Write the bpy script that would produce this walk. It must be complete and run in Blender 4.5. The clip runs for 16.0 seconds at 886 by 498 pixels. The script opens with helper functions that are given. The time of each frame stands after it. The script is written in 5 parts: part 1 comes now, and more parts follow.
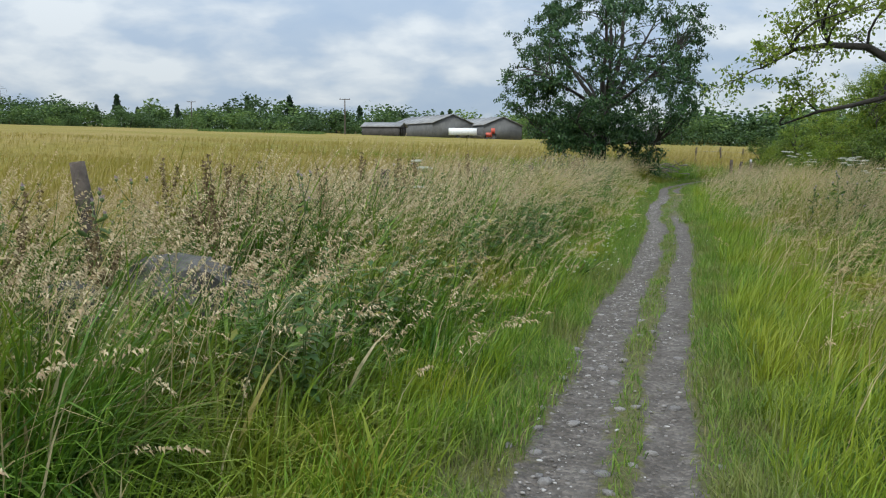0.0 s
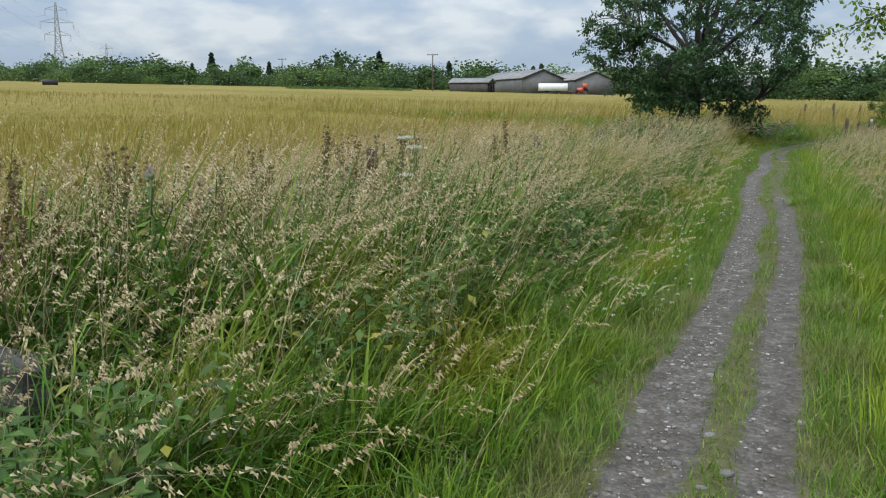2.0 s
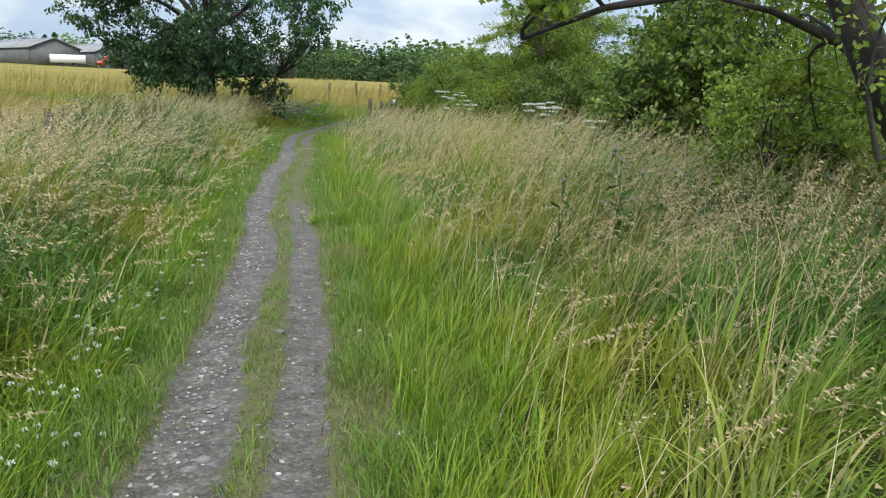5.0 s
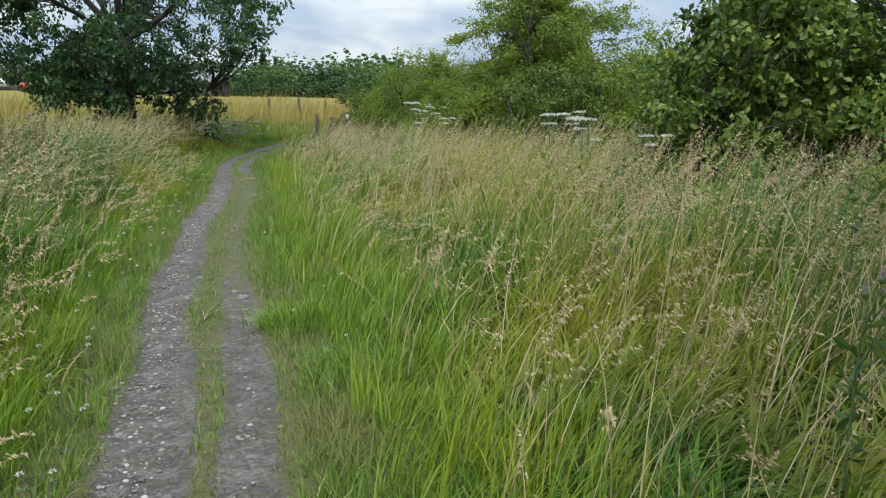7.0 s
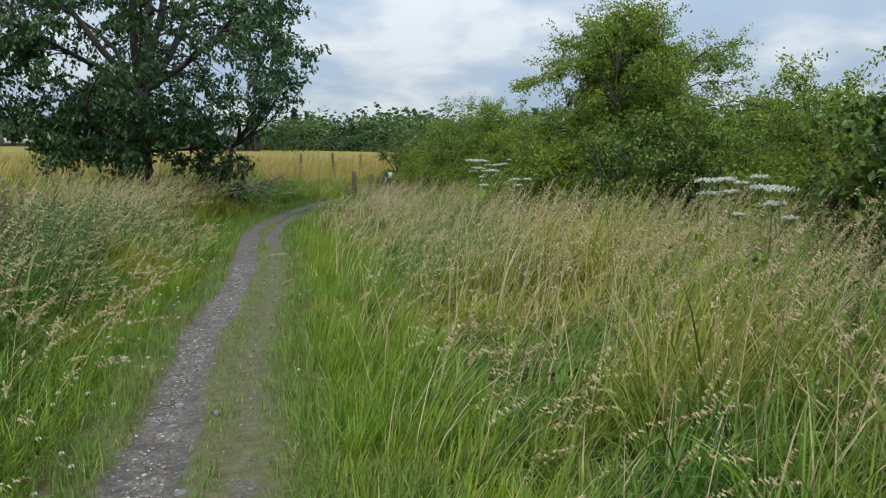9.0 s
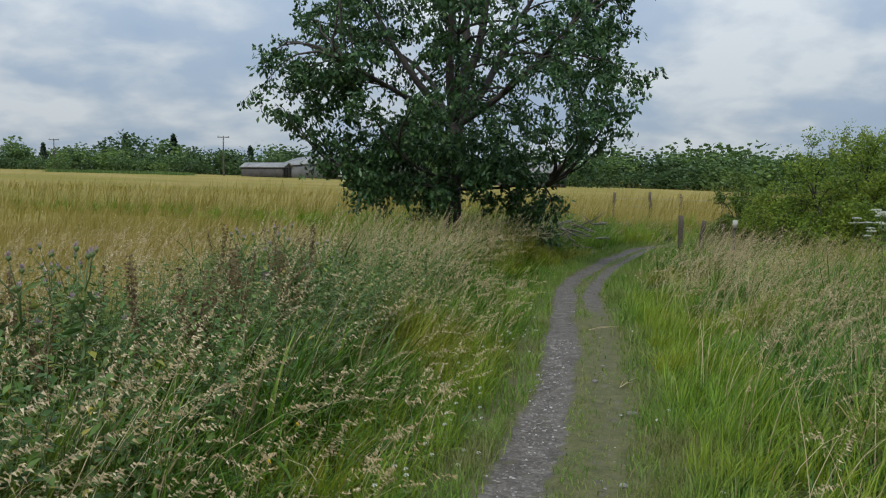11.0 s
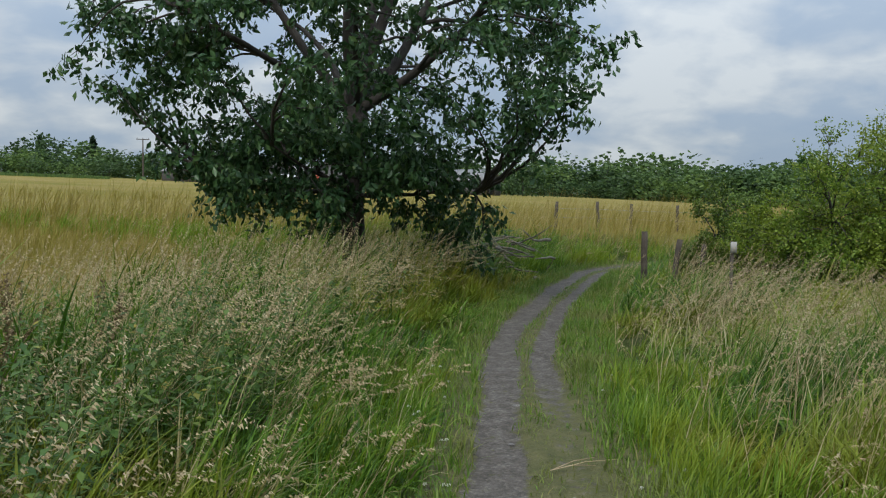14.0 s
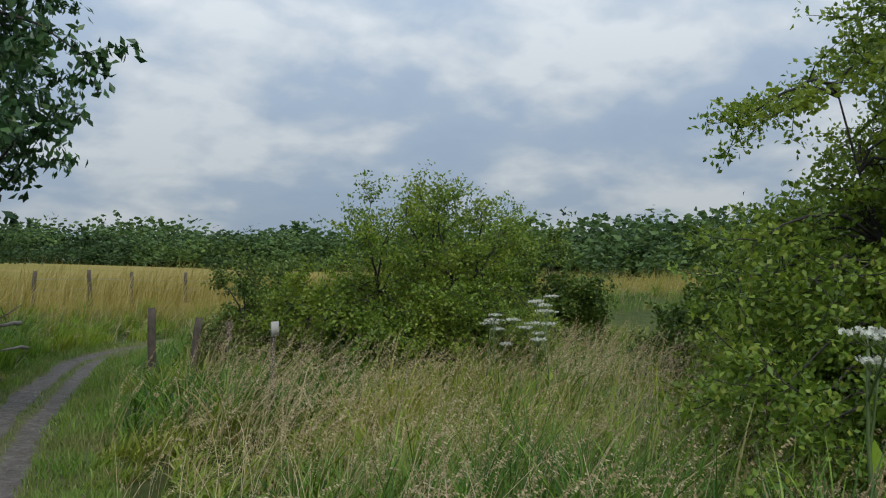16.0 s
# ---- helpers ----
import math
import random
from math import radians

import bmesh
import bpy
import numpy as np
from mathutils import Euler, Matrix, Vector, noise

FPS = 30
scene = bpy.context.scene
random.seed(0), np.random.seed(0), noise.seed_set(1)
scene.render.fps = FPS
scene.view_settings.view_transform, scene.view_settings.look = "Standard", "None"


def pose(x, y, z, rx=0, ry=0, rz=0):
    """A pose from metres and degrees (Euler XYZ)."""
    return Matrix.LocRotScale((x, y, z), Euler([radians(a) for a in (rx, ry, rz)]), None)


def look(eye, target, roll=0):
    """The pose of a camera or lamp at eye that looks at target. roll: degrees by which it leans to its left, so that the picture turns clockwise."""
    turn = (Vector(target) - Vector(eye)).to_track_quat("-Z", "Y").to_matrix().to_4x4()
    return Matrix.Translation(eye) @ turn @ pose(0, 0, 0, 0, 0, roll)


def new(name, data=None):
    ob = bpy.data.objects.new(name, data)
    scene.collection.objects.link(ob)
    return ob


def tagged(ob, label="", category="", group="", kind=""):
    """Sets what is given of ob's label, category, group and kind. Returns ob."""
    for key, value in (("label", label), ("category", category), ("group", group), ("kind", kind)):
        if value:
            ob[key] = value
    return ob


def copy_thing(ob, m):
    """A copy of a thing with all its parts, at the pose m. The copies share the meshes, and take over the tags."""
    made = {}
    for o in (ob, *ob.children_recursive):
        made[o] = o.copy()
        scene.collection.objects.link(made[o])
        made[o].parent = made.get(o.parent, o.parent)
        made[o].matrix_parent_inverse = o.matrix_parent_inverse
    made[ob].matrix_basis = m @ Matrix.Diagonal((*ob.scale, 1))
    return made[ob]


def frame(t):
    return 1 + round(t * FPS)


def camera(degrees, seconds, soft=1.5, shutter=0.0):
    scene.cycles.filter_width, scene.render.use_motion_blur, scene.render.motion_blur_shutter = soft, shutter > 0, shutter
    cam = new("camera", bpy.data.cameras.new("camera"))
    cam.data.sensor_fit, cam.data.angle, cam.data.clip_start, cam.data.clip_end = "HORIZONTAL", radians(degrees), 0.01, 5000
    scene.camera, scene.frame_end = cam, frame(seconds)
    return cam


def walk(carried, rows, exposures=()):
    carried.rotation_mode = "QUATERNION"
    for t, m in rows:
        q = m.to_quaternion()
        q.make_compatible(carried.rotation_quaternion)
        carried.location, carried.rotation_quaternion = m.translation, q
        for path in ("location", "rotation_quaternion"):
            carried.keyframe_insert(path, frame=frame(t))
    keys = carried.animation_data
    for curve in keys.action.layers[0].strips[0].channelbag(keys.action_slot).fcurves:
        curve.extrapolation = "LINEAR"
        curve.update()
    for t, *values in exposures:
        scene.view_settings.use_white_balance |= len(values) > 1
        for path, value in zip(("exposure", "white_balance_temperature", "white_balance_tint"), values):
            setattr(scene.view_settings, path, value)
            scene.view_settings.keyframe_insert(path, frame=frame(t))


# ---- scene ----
cam = camera(57.5, 16.0, soft=1.15)
PATH = [
    (0, (0.77, 1.503, 1.322), (0.692, 3.487, 1.082), 0.5),
    (0.5, (0.88, 2.192, 1.385), (0.709, 4.17, 1.142), 0.4),
    (1, (1.056, 2.879, 1.414), (0.829, 4.85, 1.161), 0.3),
    (1.5, (1.253, 3.568, 1.436), (0.929, 5.521, 1.152), 0.2),
    (2, (1.432, 4.271, 1.464), (1.133, 6.218, 1.117), 0.2),
    (2.5, (1.655, 4.975, 1.494), (1.5, 6.955, 1.252), 0.8),
    (3, (1.844, 5.699, 1.507), (1.818, 7.691, 1.334), 1.0),
    (3.5, (2.114, 6.398, 1.474), (2.271, 8.377, 1.238), 0.9),
    (4, (2.367, 7.172, 1.468), (2.79, 9.092, 1.104), 1.0),
    (4.5, (2.594, 7.969, 1.424), (3.279, 9.808, 1.039), 1.5),
    (4.7, (2.67, 8.322, 1.437), (3.395, 10.145, 1.049), 1.5),
    (6.8, (3.556, 12.077, 1.361), (4.463, 13.821, 0.993), -0.3),
    (7, (3.639, 12.418, 1.367), (4.532, 14.172, 1.015), -0.2),
    (7.5, (3.835, 13.214, 1.396), (4.705, 14.993, 1.121), -0.5),
    (8, (4.027, 13.983, 1.403), (4.898, 15.763, 1.133), -0.3),
    (8.2, (4.107, 14.297, 1.416), (4.972, 16.082, 1.154), -0.4),
    (10.3, (4.673, 17.146, 1.508), (5.279, 19.046, 1.36), 0.7),
    (10.5, (4.682, 17.445, 1.523), (5.138, 19.388, 1.38), 0.5),
    (11, (4.706, 18.212, 1.579), (4.844, 20.203, 1.443), 0.4),
    (11.5, (4.754, 18.979, 1.575), (4.49, 20.954, 1.405), 0.5),
    (12, (4.73, 19.743, 1.537), (4.135, 21.626, 1.223), -0.2),
    (12.5, (4.842, 20.484, 1.519), (4.171, 22.354, 1.291), -0.1),
    (13, (5.064, 21.228, 1.516), (4.618, 23.164, 1.282), 0.4),
    (13.5, (5.386, 22.007, 1.567), (5.35, 23.997, 1.371), 0.6),
    (14, (5.692, 22.805, 1.605), (5.99, 24.779, 1.489), 0.9),
    (14.5, (5.987, 23.549, 1.628), (6.773, 25.387, 1.581), 0.5),
    (15, (6.298, 24.234, 1.655), (7.4, 25.903, 1.681), 0.1),
    (15.5, (6.555, 24.937, 1.655), (7.872, 26.442, 1.664), 0.2),
    (16, (6.767, 25.683, 1.667), (8.127, 27.148, 1.719), -0.2),
]
walk(cam, [(t, look(eye, target, roll)) for t, eye, target, roll in PATH],
     [(t, stops, 6170, 5) for t, stops in ((0, -0.08), (2, -0.08), (2.7, -0.45), (3.0, -0.55), (3.5, -0.32), (3.8, -0.1), (4.0, 0.22), (4.5, 0.34), (7.0, 0.14), (8, 0.12), (10.5, -0.4), (11.5, -0.36), (12.1, 0.0), (12.6, 0.06), (13.0, 0.04), (13.5, 0.06), (14.0, -0.38), (14.5, -0.42), (16, -0.55))])

# ---- world, sun and light ----
SUN_AZ, SUN_EL = 205.0, 48.0      # compass-like angle from +y towards +x, degrees
world = bpy.data.worlds.new("overcast_sky")
scene.world = world
world.use_nodes = True
wn, wl = world.node_tree.nodes, world.node_tree.links
wn.clear()


def wnode(kind, **kw):
    n = wn.new(kind)
    for k, v in kw.items():
        n.inputs[k].default_value = v
    return n


def wmath(op, a, b=None):
    n = wn.new("ShaderNodeMath")
    n.operation = op
    for i, v in enumerate((a, b)):
        if v is None:
            continue
        if isinstance(v, (int, float)):
            n.inputs[i].default_value = v
        else:
            wl.new(v, n.inputs[i])
    return n.outputs[0]


sky = wn.new("ShaderNodeTexSky")
sky.sky_type = "NISHITA"
sky.sun_disc = False
sky.sun_elevation, sky.sun_rotation = radians(SUN_EL), radians(SUN_AZ)
coord = wn.new("ShaderNodeTexCoord")
split = wn.new("ShaderNodeSeparateXYZ")
wl.new(coord.outputs["Generated"], split.inputs[0])
up = wmath("MAXIMUM", split.outputs[2], 0.0)
flat = wmath("ADD", up, 0.34)
cloud_xy = wn.new("ShaderNodeCombineXYZ")
wl.new(wmath("DIVIDE", split.outputs[0], flat), cloud_xy.inputs[0])
wl.new(wmath("DIVIDE", split.outputs[1], flat), cloud_xy.inputs[1])
big = wnode("ShaderNodeTexNoise", Scale=1.7, Detail=4.0, Roughness=0.46, Distortion=0.1)
small = wnode("ShaderNodeTexNoise", Scale=4.6, Detail=6.0, Roughness=0.52, Distortion=0.15)
wl.new(cloud_xy.outputs[0], big.inputs["Vector"])
wl.new(cloud_xy.outputs[0], small.inputs["Vector"])
mixed = wmath("ADD", wmath("MULTIPLY", big.outputs["Fac"], 0.62), wmath("MULTIPLY", small.outputs["Fac"], 0.38))
ramp = wn.new("ShaderNodeValToRGB")
ramp.color_ramp.elements[0].position, ramp.color_ramp.elements[0].color = 0.40, (0.52, 0.62, 0.79, 1)
ramp.color_ramp.elements[1].position, ramp.color_ramp.elements[1].color = 0.58, (0.94, 0.955, 0.99, 1)
for pos, col in ((0.47, (0.57, 0.66, 0.81, 1)), (0.525, (0.74, 0.79, 0.88, 1))):
    e = ramp.color_ramp.elements.new(pos)
    e.color = col
wl.new(mixed, ramp.inputs[0])
# an overcast sky is up to three times brighter overhead than at the horizon
bright = wmath("ADD", wmath("MULTIPLY", wmath("POWER", up, 1.3), 2.4), 0.80)
cloud = wn.new("ShaderNodeVectorMath")
cloud.operation = "SCALE"
wl.new(ramp.outputs[0], cloud.inputs[0])
wl.new(bright, cloud.inputs["Scale"])
bg_cloud = wn.new("ShaderNodeBackground")
wl.new(cloud.outputs[0], bg_cloud.inputs[0])
bg_sky = wnode("ShaderNodeBackground", Strength=0.07)
wl.new(sky.outputs[0], bg_sky.inputs[0])
both = wn.new("ShaderNodeMixShader")
both.inputs[0].default_value = 0.88
wl.new(bg_sky.outputs[0], both.inputs[1])
wl.new(bg_cloud.outputs[0], both.inputs[2])
wout = wn.new("ShaderNodeOutputWorld")
wl.new(both.outputs[0], wout.inputs[0])

sun = new("sun", bpy.data.lights.new("sun", "SUN"))
sun.data.energy, sun.data.angle, sun.data.color = 2.9, radians(12), (1.0, 0.95, 0.85)
_e, _a = radians(SUN_EL), radians(SUN_AZ)
sun.matrix_world = look((math.sin(_a) * math.cos(_e) * 50, math.cos(_a) * math.cos(_e) * 50, math.sin(_e) * 50), (0, 0, 0))

# ---- materials ----
rng = np.random.default_rng(7)


def material(name):
    m = bpy.data.materials.new(name)
    m.use_nodes = True
    nt = m.node_tree
    return m, nt, nt.nodes["Principled BSDF"], nt.nodes["Material Output"]


def node(nt, kind, **kw):
    n = nt.nodes.new(kind)
    for k, v in kw.items():
        n.inputs[k].default_value = v
    return n


def ramp_node(nt, stops, fac):
    r = nt.nodes.new("ShaderNodeValToRGB")
    els = r.color_ramp.elements
    els[0].position, els[0].color = stops[0][0], (*stops[0][1], 1)
    els[1].position, els[1].color = stops[-1][0], (*stops[-1][1], 1)
    for p, c in stops[1:-1]:
        els.new(p).color = (*c, 1)
    nt.links.new(fac, r.inputs[0])
    return r.outputs[0]


def noise_fac(nt, scale, detail=4.0, rough=0.55, vector=None):
    n = node(nt, "ShaderNodeTexNoise", Scale=scale, Detail=detail, Roughness=rough)
    if vector is None:
        g = nt.nodes.new("ShaderNodeNewGeometry")
        vector = g.outputs["Position"]
    nt.links.new(vector, n.inputs["Vector"])
    return n.outputs["Fac"]


def mix_rgb(nt, fac, a, b, mode="MIX"):
    n = nt.nodes.new("ShaderNodeMix")
    n.data_type, n.blend_type = "RGBA", mode
    for sock, v in ((n.inputs[0], fac), (n.inputs[6], a), (n.inputs[7], b)):
        if isinstance(v, (int, float)):
            sock.default_value = v
        elif isinstance(v, tuple):
            sock.default_value = (*v, 1)
        else:
            nt.links.new(v, sock)
    return n.outputs[2]


def sharpen(nt, fac, lo, hi):
    n = nt.nodes.new("ShaderNodeMapRange")
    n.inputs[1].default_value, n.inputs[2].default_value = lo, hi
    nt.links.new(fac, n.inputs[0])
    return n.outputs[0]


def leaf_material(name, stops, patch=None, patch_scale=0.35, patch_range=(0.48, 0.66), gloss=0.5, through_light=0.35, each=False):
    """Foliage: every blade or leaf takes its own tone; patch: the colour towards which whole patches turn."""
    m, nt, bsdf, out = material(name)
    g = nt.nodes.new("ShaderNodeNewGeometry")
    col = ramp_node(nt, stops, g.outputs["Random Per Island"])
    if patch:
        f = sharpen(nt, noise_fac(nt, patch_scale, 2.0), *patch_range)
        scaled = nt.nodes.new("ShaderNodeMath")
        scaled.operation = "MULTIPLY"
        nt.links.new(f, scaled.inputs[0])
        scaled.inputs[1].default_value = 0.75
        col = mix_rgb(nt, scaled.outputs[0], col, patch)
    col = mix_rgb(nt, 0.35, col, ramp_node(nt, [(0.3, (0.55, 0.55, 0.5)), (0.7, (1.0, 1.0, 1.0))], noise_fac(nt, 22.0, 3.0)), "MULTIPLY")
    if each:
        info = nt.nodes.new("ShaderNodeObjectInfo")
        col = mix_rgb(nt, 1.0, col, ramp_node(nt, [(0.0, (0.5, 0.55, 0.62)), (0.6, (0.95, 0.95, 0.9)), (1.0, (1.35, 1.25, 1.0))], info.outputs["Random"]), "MULTIPLY")
    nt.links.new(col, bsdf.inputs["Base Color"])
    bsdf.inputs["Roughness"].default_value = gloss
    bsdf.inputs["Specular IOR Level"].default_value = 0.3
    tr = nt.nodes.new("ShaderNodeBsdfTranslucent")
    nt.links.new(col, tr.inputs[0])
    mix = nt.nodes.new("ShaderNodeMixShader")
    mix.inputs[0].default_value = through_light
    nt.links.new(bsdf.outputs[0], mix.inputs[1])
    nt.links.new(tr.outputs[0], mix.inputs[2])
    nt.links.new(mix.outputs[0], out.inputs[0])
    return m


def rough_material(name, stops, scale=6.0, rough=0.85, bump=0.4, fine=40.0, metal=0.0, per_object=0.0):
    """A weathered surface with variation at two scales and relief."""
    m, nt, bsdf, out = material(name)
    tex = nt.nodes.new("ShaderNodeTexCoord")
    col = ramp_node(nt, stops, noise_fac(nt, scale, 5.0, 0.6, tex.outputs["Object"]))
    col = mix_rgb(nt, 0.5, col, ramp_node(nt, [(0.3, (0.55, 0.55, 0.55)), (0.7, (1, 1, 1))], noise_fac(nt, fine, 4.0, 0.6, tex.outputs["Object"])), "MULTIPLY")
    if per_object:
        info = nt.nodes.new("ShaderNodeObjectInfo")
        col = mix_rgb(nt, per_object, col, ramp_node(nt, [(0.0, (0.4, 0.4, 0.42)), (1.0, (1.0, 0.98, 0.94))], info.outputs["Random"]), "MULTIPLY")
    nt.links.new(col, bsdf.inputs["Base Color"])
    bsdf.inputs["Roughness"].default_value = rough
    bsdf.inputs["Metallic"].default_value = metal
    b = node(nt, "ShaderNodeBump", Strength=bump, Distance=0.02)
    nt.links.new(noise_fac(nt, fine, 5.0, 0.6, tex.outputs["Object"]), b.inputs["Height"])
    nt.links.new(b.outputs[0], bsdf.inputs["Normal"])
    return m


GREEN_A, GREEN_B, GREEN_C = (0.028, 0.075, 0.008), (0.11, 0.215, 0.014), (0.23, 0.33, 0.045)
TAN_A, TAN_B, TAN_C = (0.24, 0.19, 0.09), (0.36, 0.29, 0.15), (0.50, 0.43, 0.27)
M_tall = leaf_material("tall_grass_blades", [(0, GREEN_A), (0.35, (0.07, 0.15, 0.013)), (0.75, GREEN_B), (0.89, GREEN_C), (0.93, TAN_A), (0.97, TAN_B), (1, TAN_C)], (0.29, 0.275, 0.026), 0.34, (0.49, 0.64))
M_lush = leaf_material("lush_grass_blades", [(0, (0.085, 0.16, 0.010)), (0.6, (0.155, 0.26, 0.016)), (1, (0.25, 0.34, 0.032))], (0.27, 0.29, 0.022), 0.5)
M_turf = leaf_material("short_turf_blades", [(0, (0.075, 0.15, 0.016)), (0.6, (0.14, 0.24, 0.026)), (0.93, (0.21, 0.27, 0.045)), (1, TAN_B)], (0.19, 0.19, 0.06), 1.2)
M_hay = leaf_material("hay_blades", [(0, (0.235, 0.20, 0.033)), (0.5, (0.315, 0.245, 0.055)), (1, (0.42, 0.335, 0.13))], (0.255, 0.23, 0.036), 0.12)
M_head = leaf_material("grass_seed_heads", [(0, (0.30, 0.225, 0.115)), (0.5, (0.49, 0.39, 0.225)), (0.85, (0.64, 0.54, 0.36)), (1, (0.40, 0.26, 0.17))], (0.44, 0.335, 0.17), 0.4, gloss=0.7)
M_nettle = leaf_material("nettle_leaves", [(0, (0.04, 0.09, 0.016)), (0.6, (0.08, 0.15, 0.026)), (0.93, (0.14, 0.21, 0.04)), (1, (0.36, 0.29, 0.05))], (0.075, 0.105, 0.035), 0.9)
M_tree = leaf_material("dark_tree_leaves", [(0, (0.022, 0.056, 0.02)), (0.5, (0.042, 0.095, 0.032)), (0.9, (0.075, 0.145, 0.046)), (1, (0.12, 0.18, 0.06))], None, gloss=0.4, through_light=0.25)
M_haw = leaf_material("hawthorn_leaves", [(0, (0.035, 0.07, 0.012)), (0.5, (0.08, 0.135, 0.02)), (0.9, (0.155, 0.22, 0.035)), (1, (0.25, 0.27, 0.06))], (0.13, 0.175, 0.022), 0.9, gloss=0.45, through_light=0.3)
# the same hawthorn leaf again, with sunlight painted in as brighter, yellower greens
M_haw_sunlit = leaf_material("hawthorn_leaves_painted_sunlit", [(0, (0.08, 0.14, 0.016)), (0.5, (0.15, 0.235, 0.026)), (0.9, (0.25, 0.33, 0.045)), (1, (0.32, 0.33, 0.06))], (0.22, 0.27, 0.026), 0.9, gloss=0.45, through_light=0.42)
M_far = leaf_material("woodland_leaves", [(0, (0.045, 0.085, 0.03)), (0.5, (0.075, 0.135, 0.04)), (1, (0.13, 0.20, 0.06))], (0.12, 0.19, 0.05), 0.03, gloss=0.6, each=True)
M_conifer = leaf_material("conifer_leaves", [(0, (0.03, 0.06, 0.03)), (1, (0.06, 0.10, 0.045))], None, gloss=0.6, each=True)
M_dock = leaf_material("dock_seeds", [(0, (0.10, 0.066, 0.03)), (0.6, (0.16, 0.11, 0.052)), (1, (0.23, 0.18, 0.085))], None, gloss=0.7, through_light=0.1)
M_white = leaf_material("white_petals", [(0, (0.48, 0.48, 0.40)), (1, (0.70, 0.70, 0.62))], None, gloss=0.6)
M_purple = leaf_material("thistle_flowers", [(0, (0.30, 0.21, 0.27)), (1, (0.46, 0.38, 0.40))], None, gloss=0.7)
M_yellow = leaf_material("yellow_petals", [(0, (0.75, 0.55, 0.02)), (1, (0.85, 0.66, 0.04))], None, gloss=0.4)
M_bark = rough_material("bark", [(0.3, (0.022, 0.019, 0.016)), (0.7, (0.06, 0.05, 0.042))], 5.0, 0.9, 0.9, 30.0)
M_post = rough_material("weathered_post_wood", [(0.3, (0.04, 0.03, 0.024)), (0.7, (0.12, 0.095, 0.075))], 6.0, 0.9, 0.8, 45.0)
M_dead = rough_material("dead_wood", [(0.3, (0.10, 0.085, 0.07)), (0.7, (0.26, 0.225, 0.185))], 8.0, 0.9, 0.8, 50.0)
M_stem = rough_material("dry_stems", [(0.3, (0.12, 0.10, 0.04)), (0.7, (0.22, 0.19, 0.08))], 9.0, 0.8, 0.2, 50.0)
M_gstem = rough_material("green_stems", [(0.3, (0.06, 0.10, 0.025)), (0.7, (0.12, 0.16, 0.045))], 9.0, 0.7, 0.2, 50.0)
M_stone = rough_material("path_stone", [(0.25, (0.19, 0.175, 0.165)), (0.5, (0.29, 0.27, 0.255)), (0.75, (0.40, 0.375, 0.355))], 9.0, 0.8, 0.6, 60.0, per_object=0.6)
M_roof = rough_material("grey_sheet_roof", [(0.3, (0.17, 0.165, 0.16)), (0.7, (0.28, 0.275, 0.27))], 0.6, 0.7, 0.3, 4.0)
M_cladding = rough_material("dark_cladding", [(0.3, (0.085, 0.085, 0.085)), (0.7, (0.15, 0.145, 0.14))], 0.7, 0.8, 0.3, 5.0)
M_block = rough_material("pale_block_wall", [(0.3, (0.30, 0.28, 0.26)), (0.7, (0.44, 0.42, 0.39))], 0.8, 0.9, 0.3, 6.0)
M_timber = rough_material("dark_timber", [(0.3, (0.05, 0.046, 0.043)), (0.7, (0.105, 0.095, 0.09))], 0.9, 0.9, 0.4, 6.0)
M_cream = rough_material("white_painted_metal", [(0.3, (0.66, 0.67, 0.68)), (0.7, (0.80, 0.80, 0.80))], 0.9, 0.5, 0.1, 5.0)
M_red = rough_material("red_painted_metal", [(0.3, (0.42, 0.05, 0.03)), (0.7, (0.55, 0.09, 0.05))], 1.5, 0.5, 0.1, 6.0)
M_black = rough_material("black_plastic", [(0.3, (0.012, 0.012, 0.013)), (0.7, (0.03, 0.03, 0.03))], 2.0, 0.6, 0.2, 12.0)
M_steel = rough_material("galvanised_steel", [(0.3, (0.20, 0.215, 0.23)), (0.7, (0.30, 0.315, 0.33))], 0.5, 0.6, 0.1, 4.0, metal=0.2)

# ground: soil and thatch under the verge, golden-green hay meadow beyond
M_ground, nt, bsdf, out = material("meadow_ground")
at = nt.nodes.new("ShaderNodeAttribute")
at.attribute_name = "meadow"
soil = ramp_node(nt, [(0.3, (0.035, 0.048, 0.012)), (0.7, (0.075, 0.088, 0.026))], noise_fac(nt, 3.0, 6.0))
hay = ramp_node(nt, [(0.30, (0.165, 0.155, 0.032)), (0.48, (0.21, 0.175, 0.045)), (0.62, (0.265, 0.205, 0.075)), (0.8, (0.18, 0.17, 0.038))], noise_fac(nt, 0.045, 5.0, 0.6))
hay = mix_rgb(nt, 0.6, hay, ramp_node(nt, [(0.3, (0.5, 0.52, 0.45)), (0.7, (1.15, 1.1, 1.0))], noise_fac(nt, 1.7, 7.0, 0.7)), "MULTIPLY")
col = mix_rgb(nt, at.outputs["Fac"], soil, hay)
nt.links.new(col, bsdf.inputs["Base Color"])
bsdf.inputs["Roughness"].default_value = 0.95
bsdf.inputs["Specular IOR Level"].default_value = 0.1
bmp = node(nt, "ShaderNodeBump", Strength=0.8, Distance=0.15)
nt.links.new(noise_fac(nt, 5.0, 8.0, 0.75), bmp.inputs["Height"])
nt.links.new(bmp.outputs[0], bsdf.inputs["Normal"])

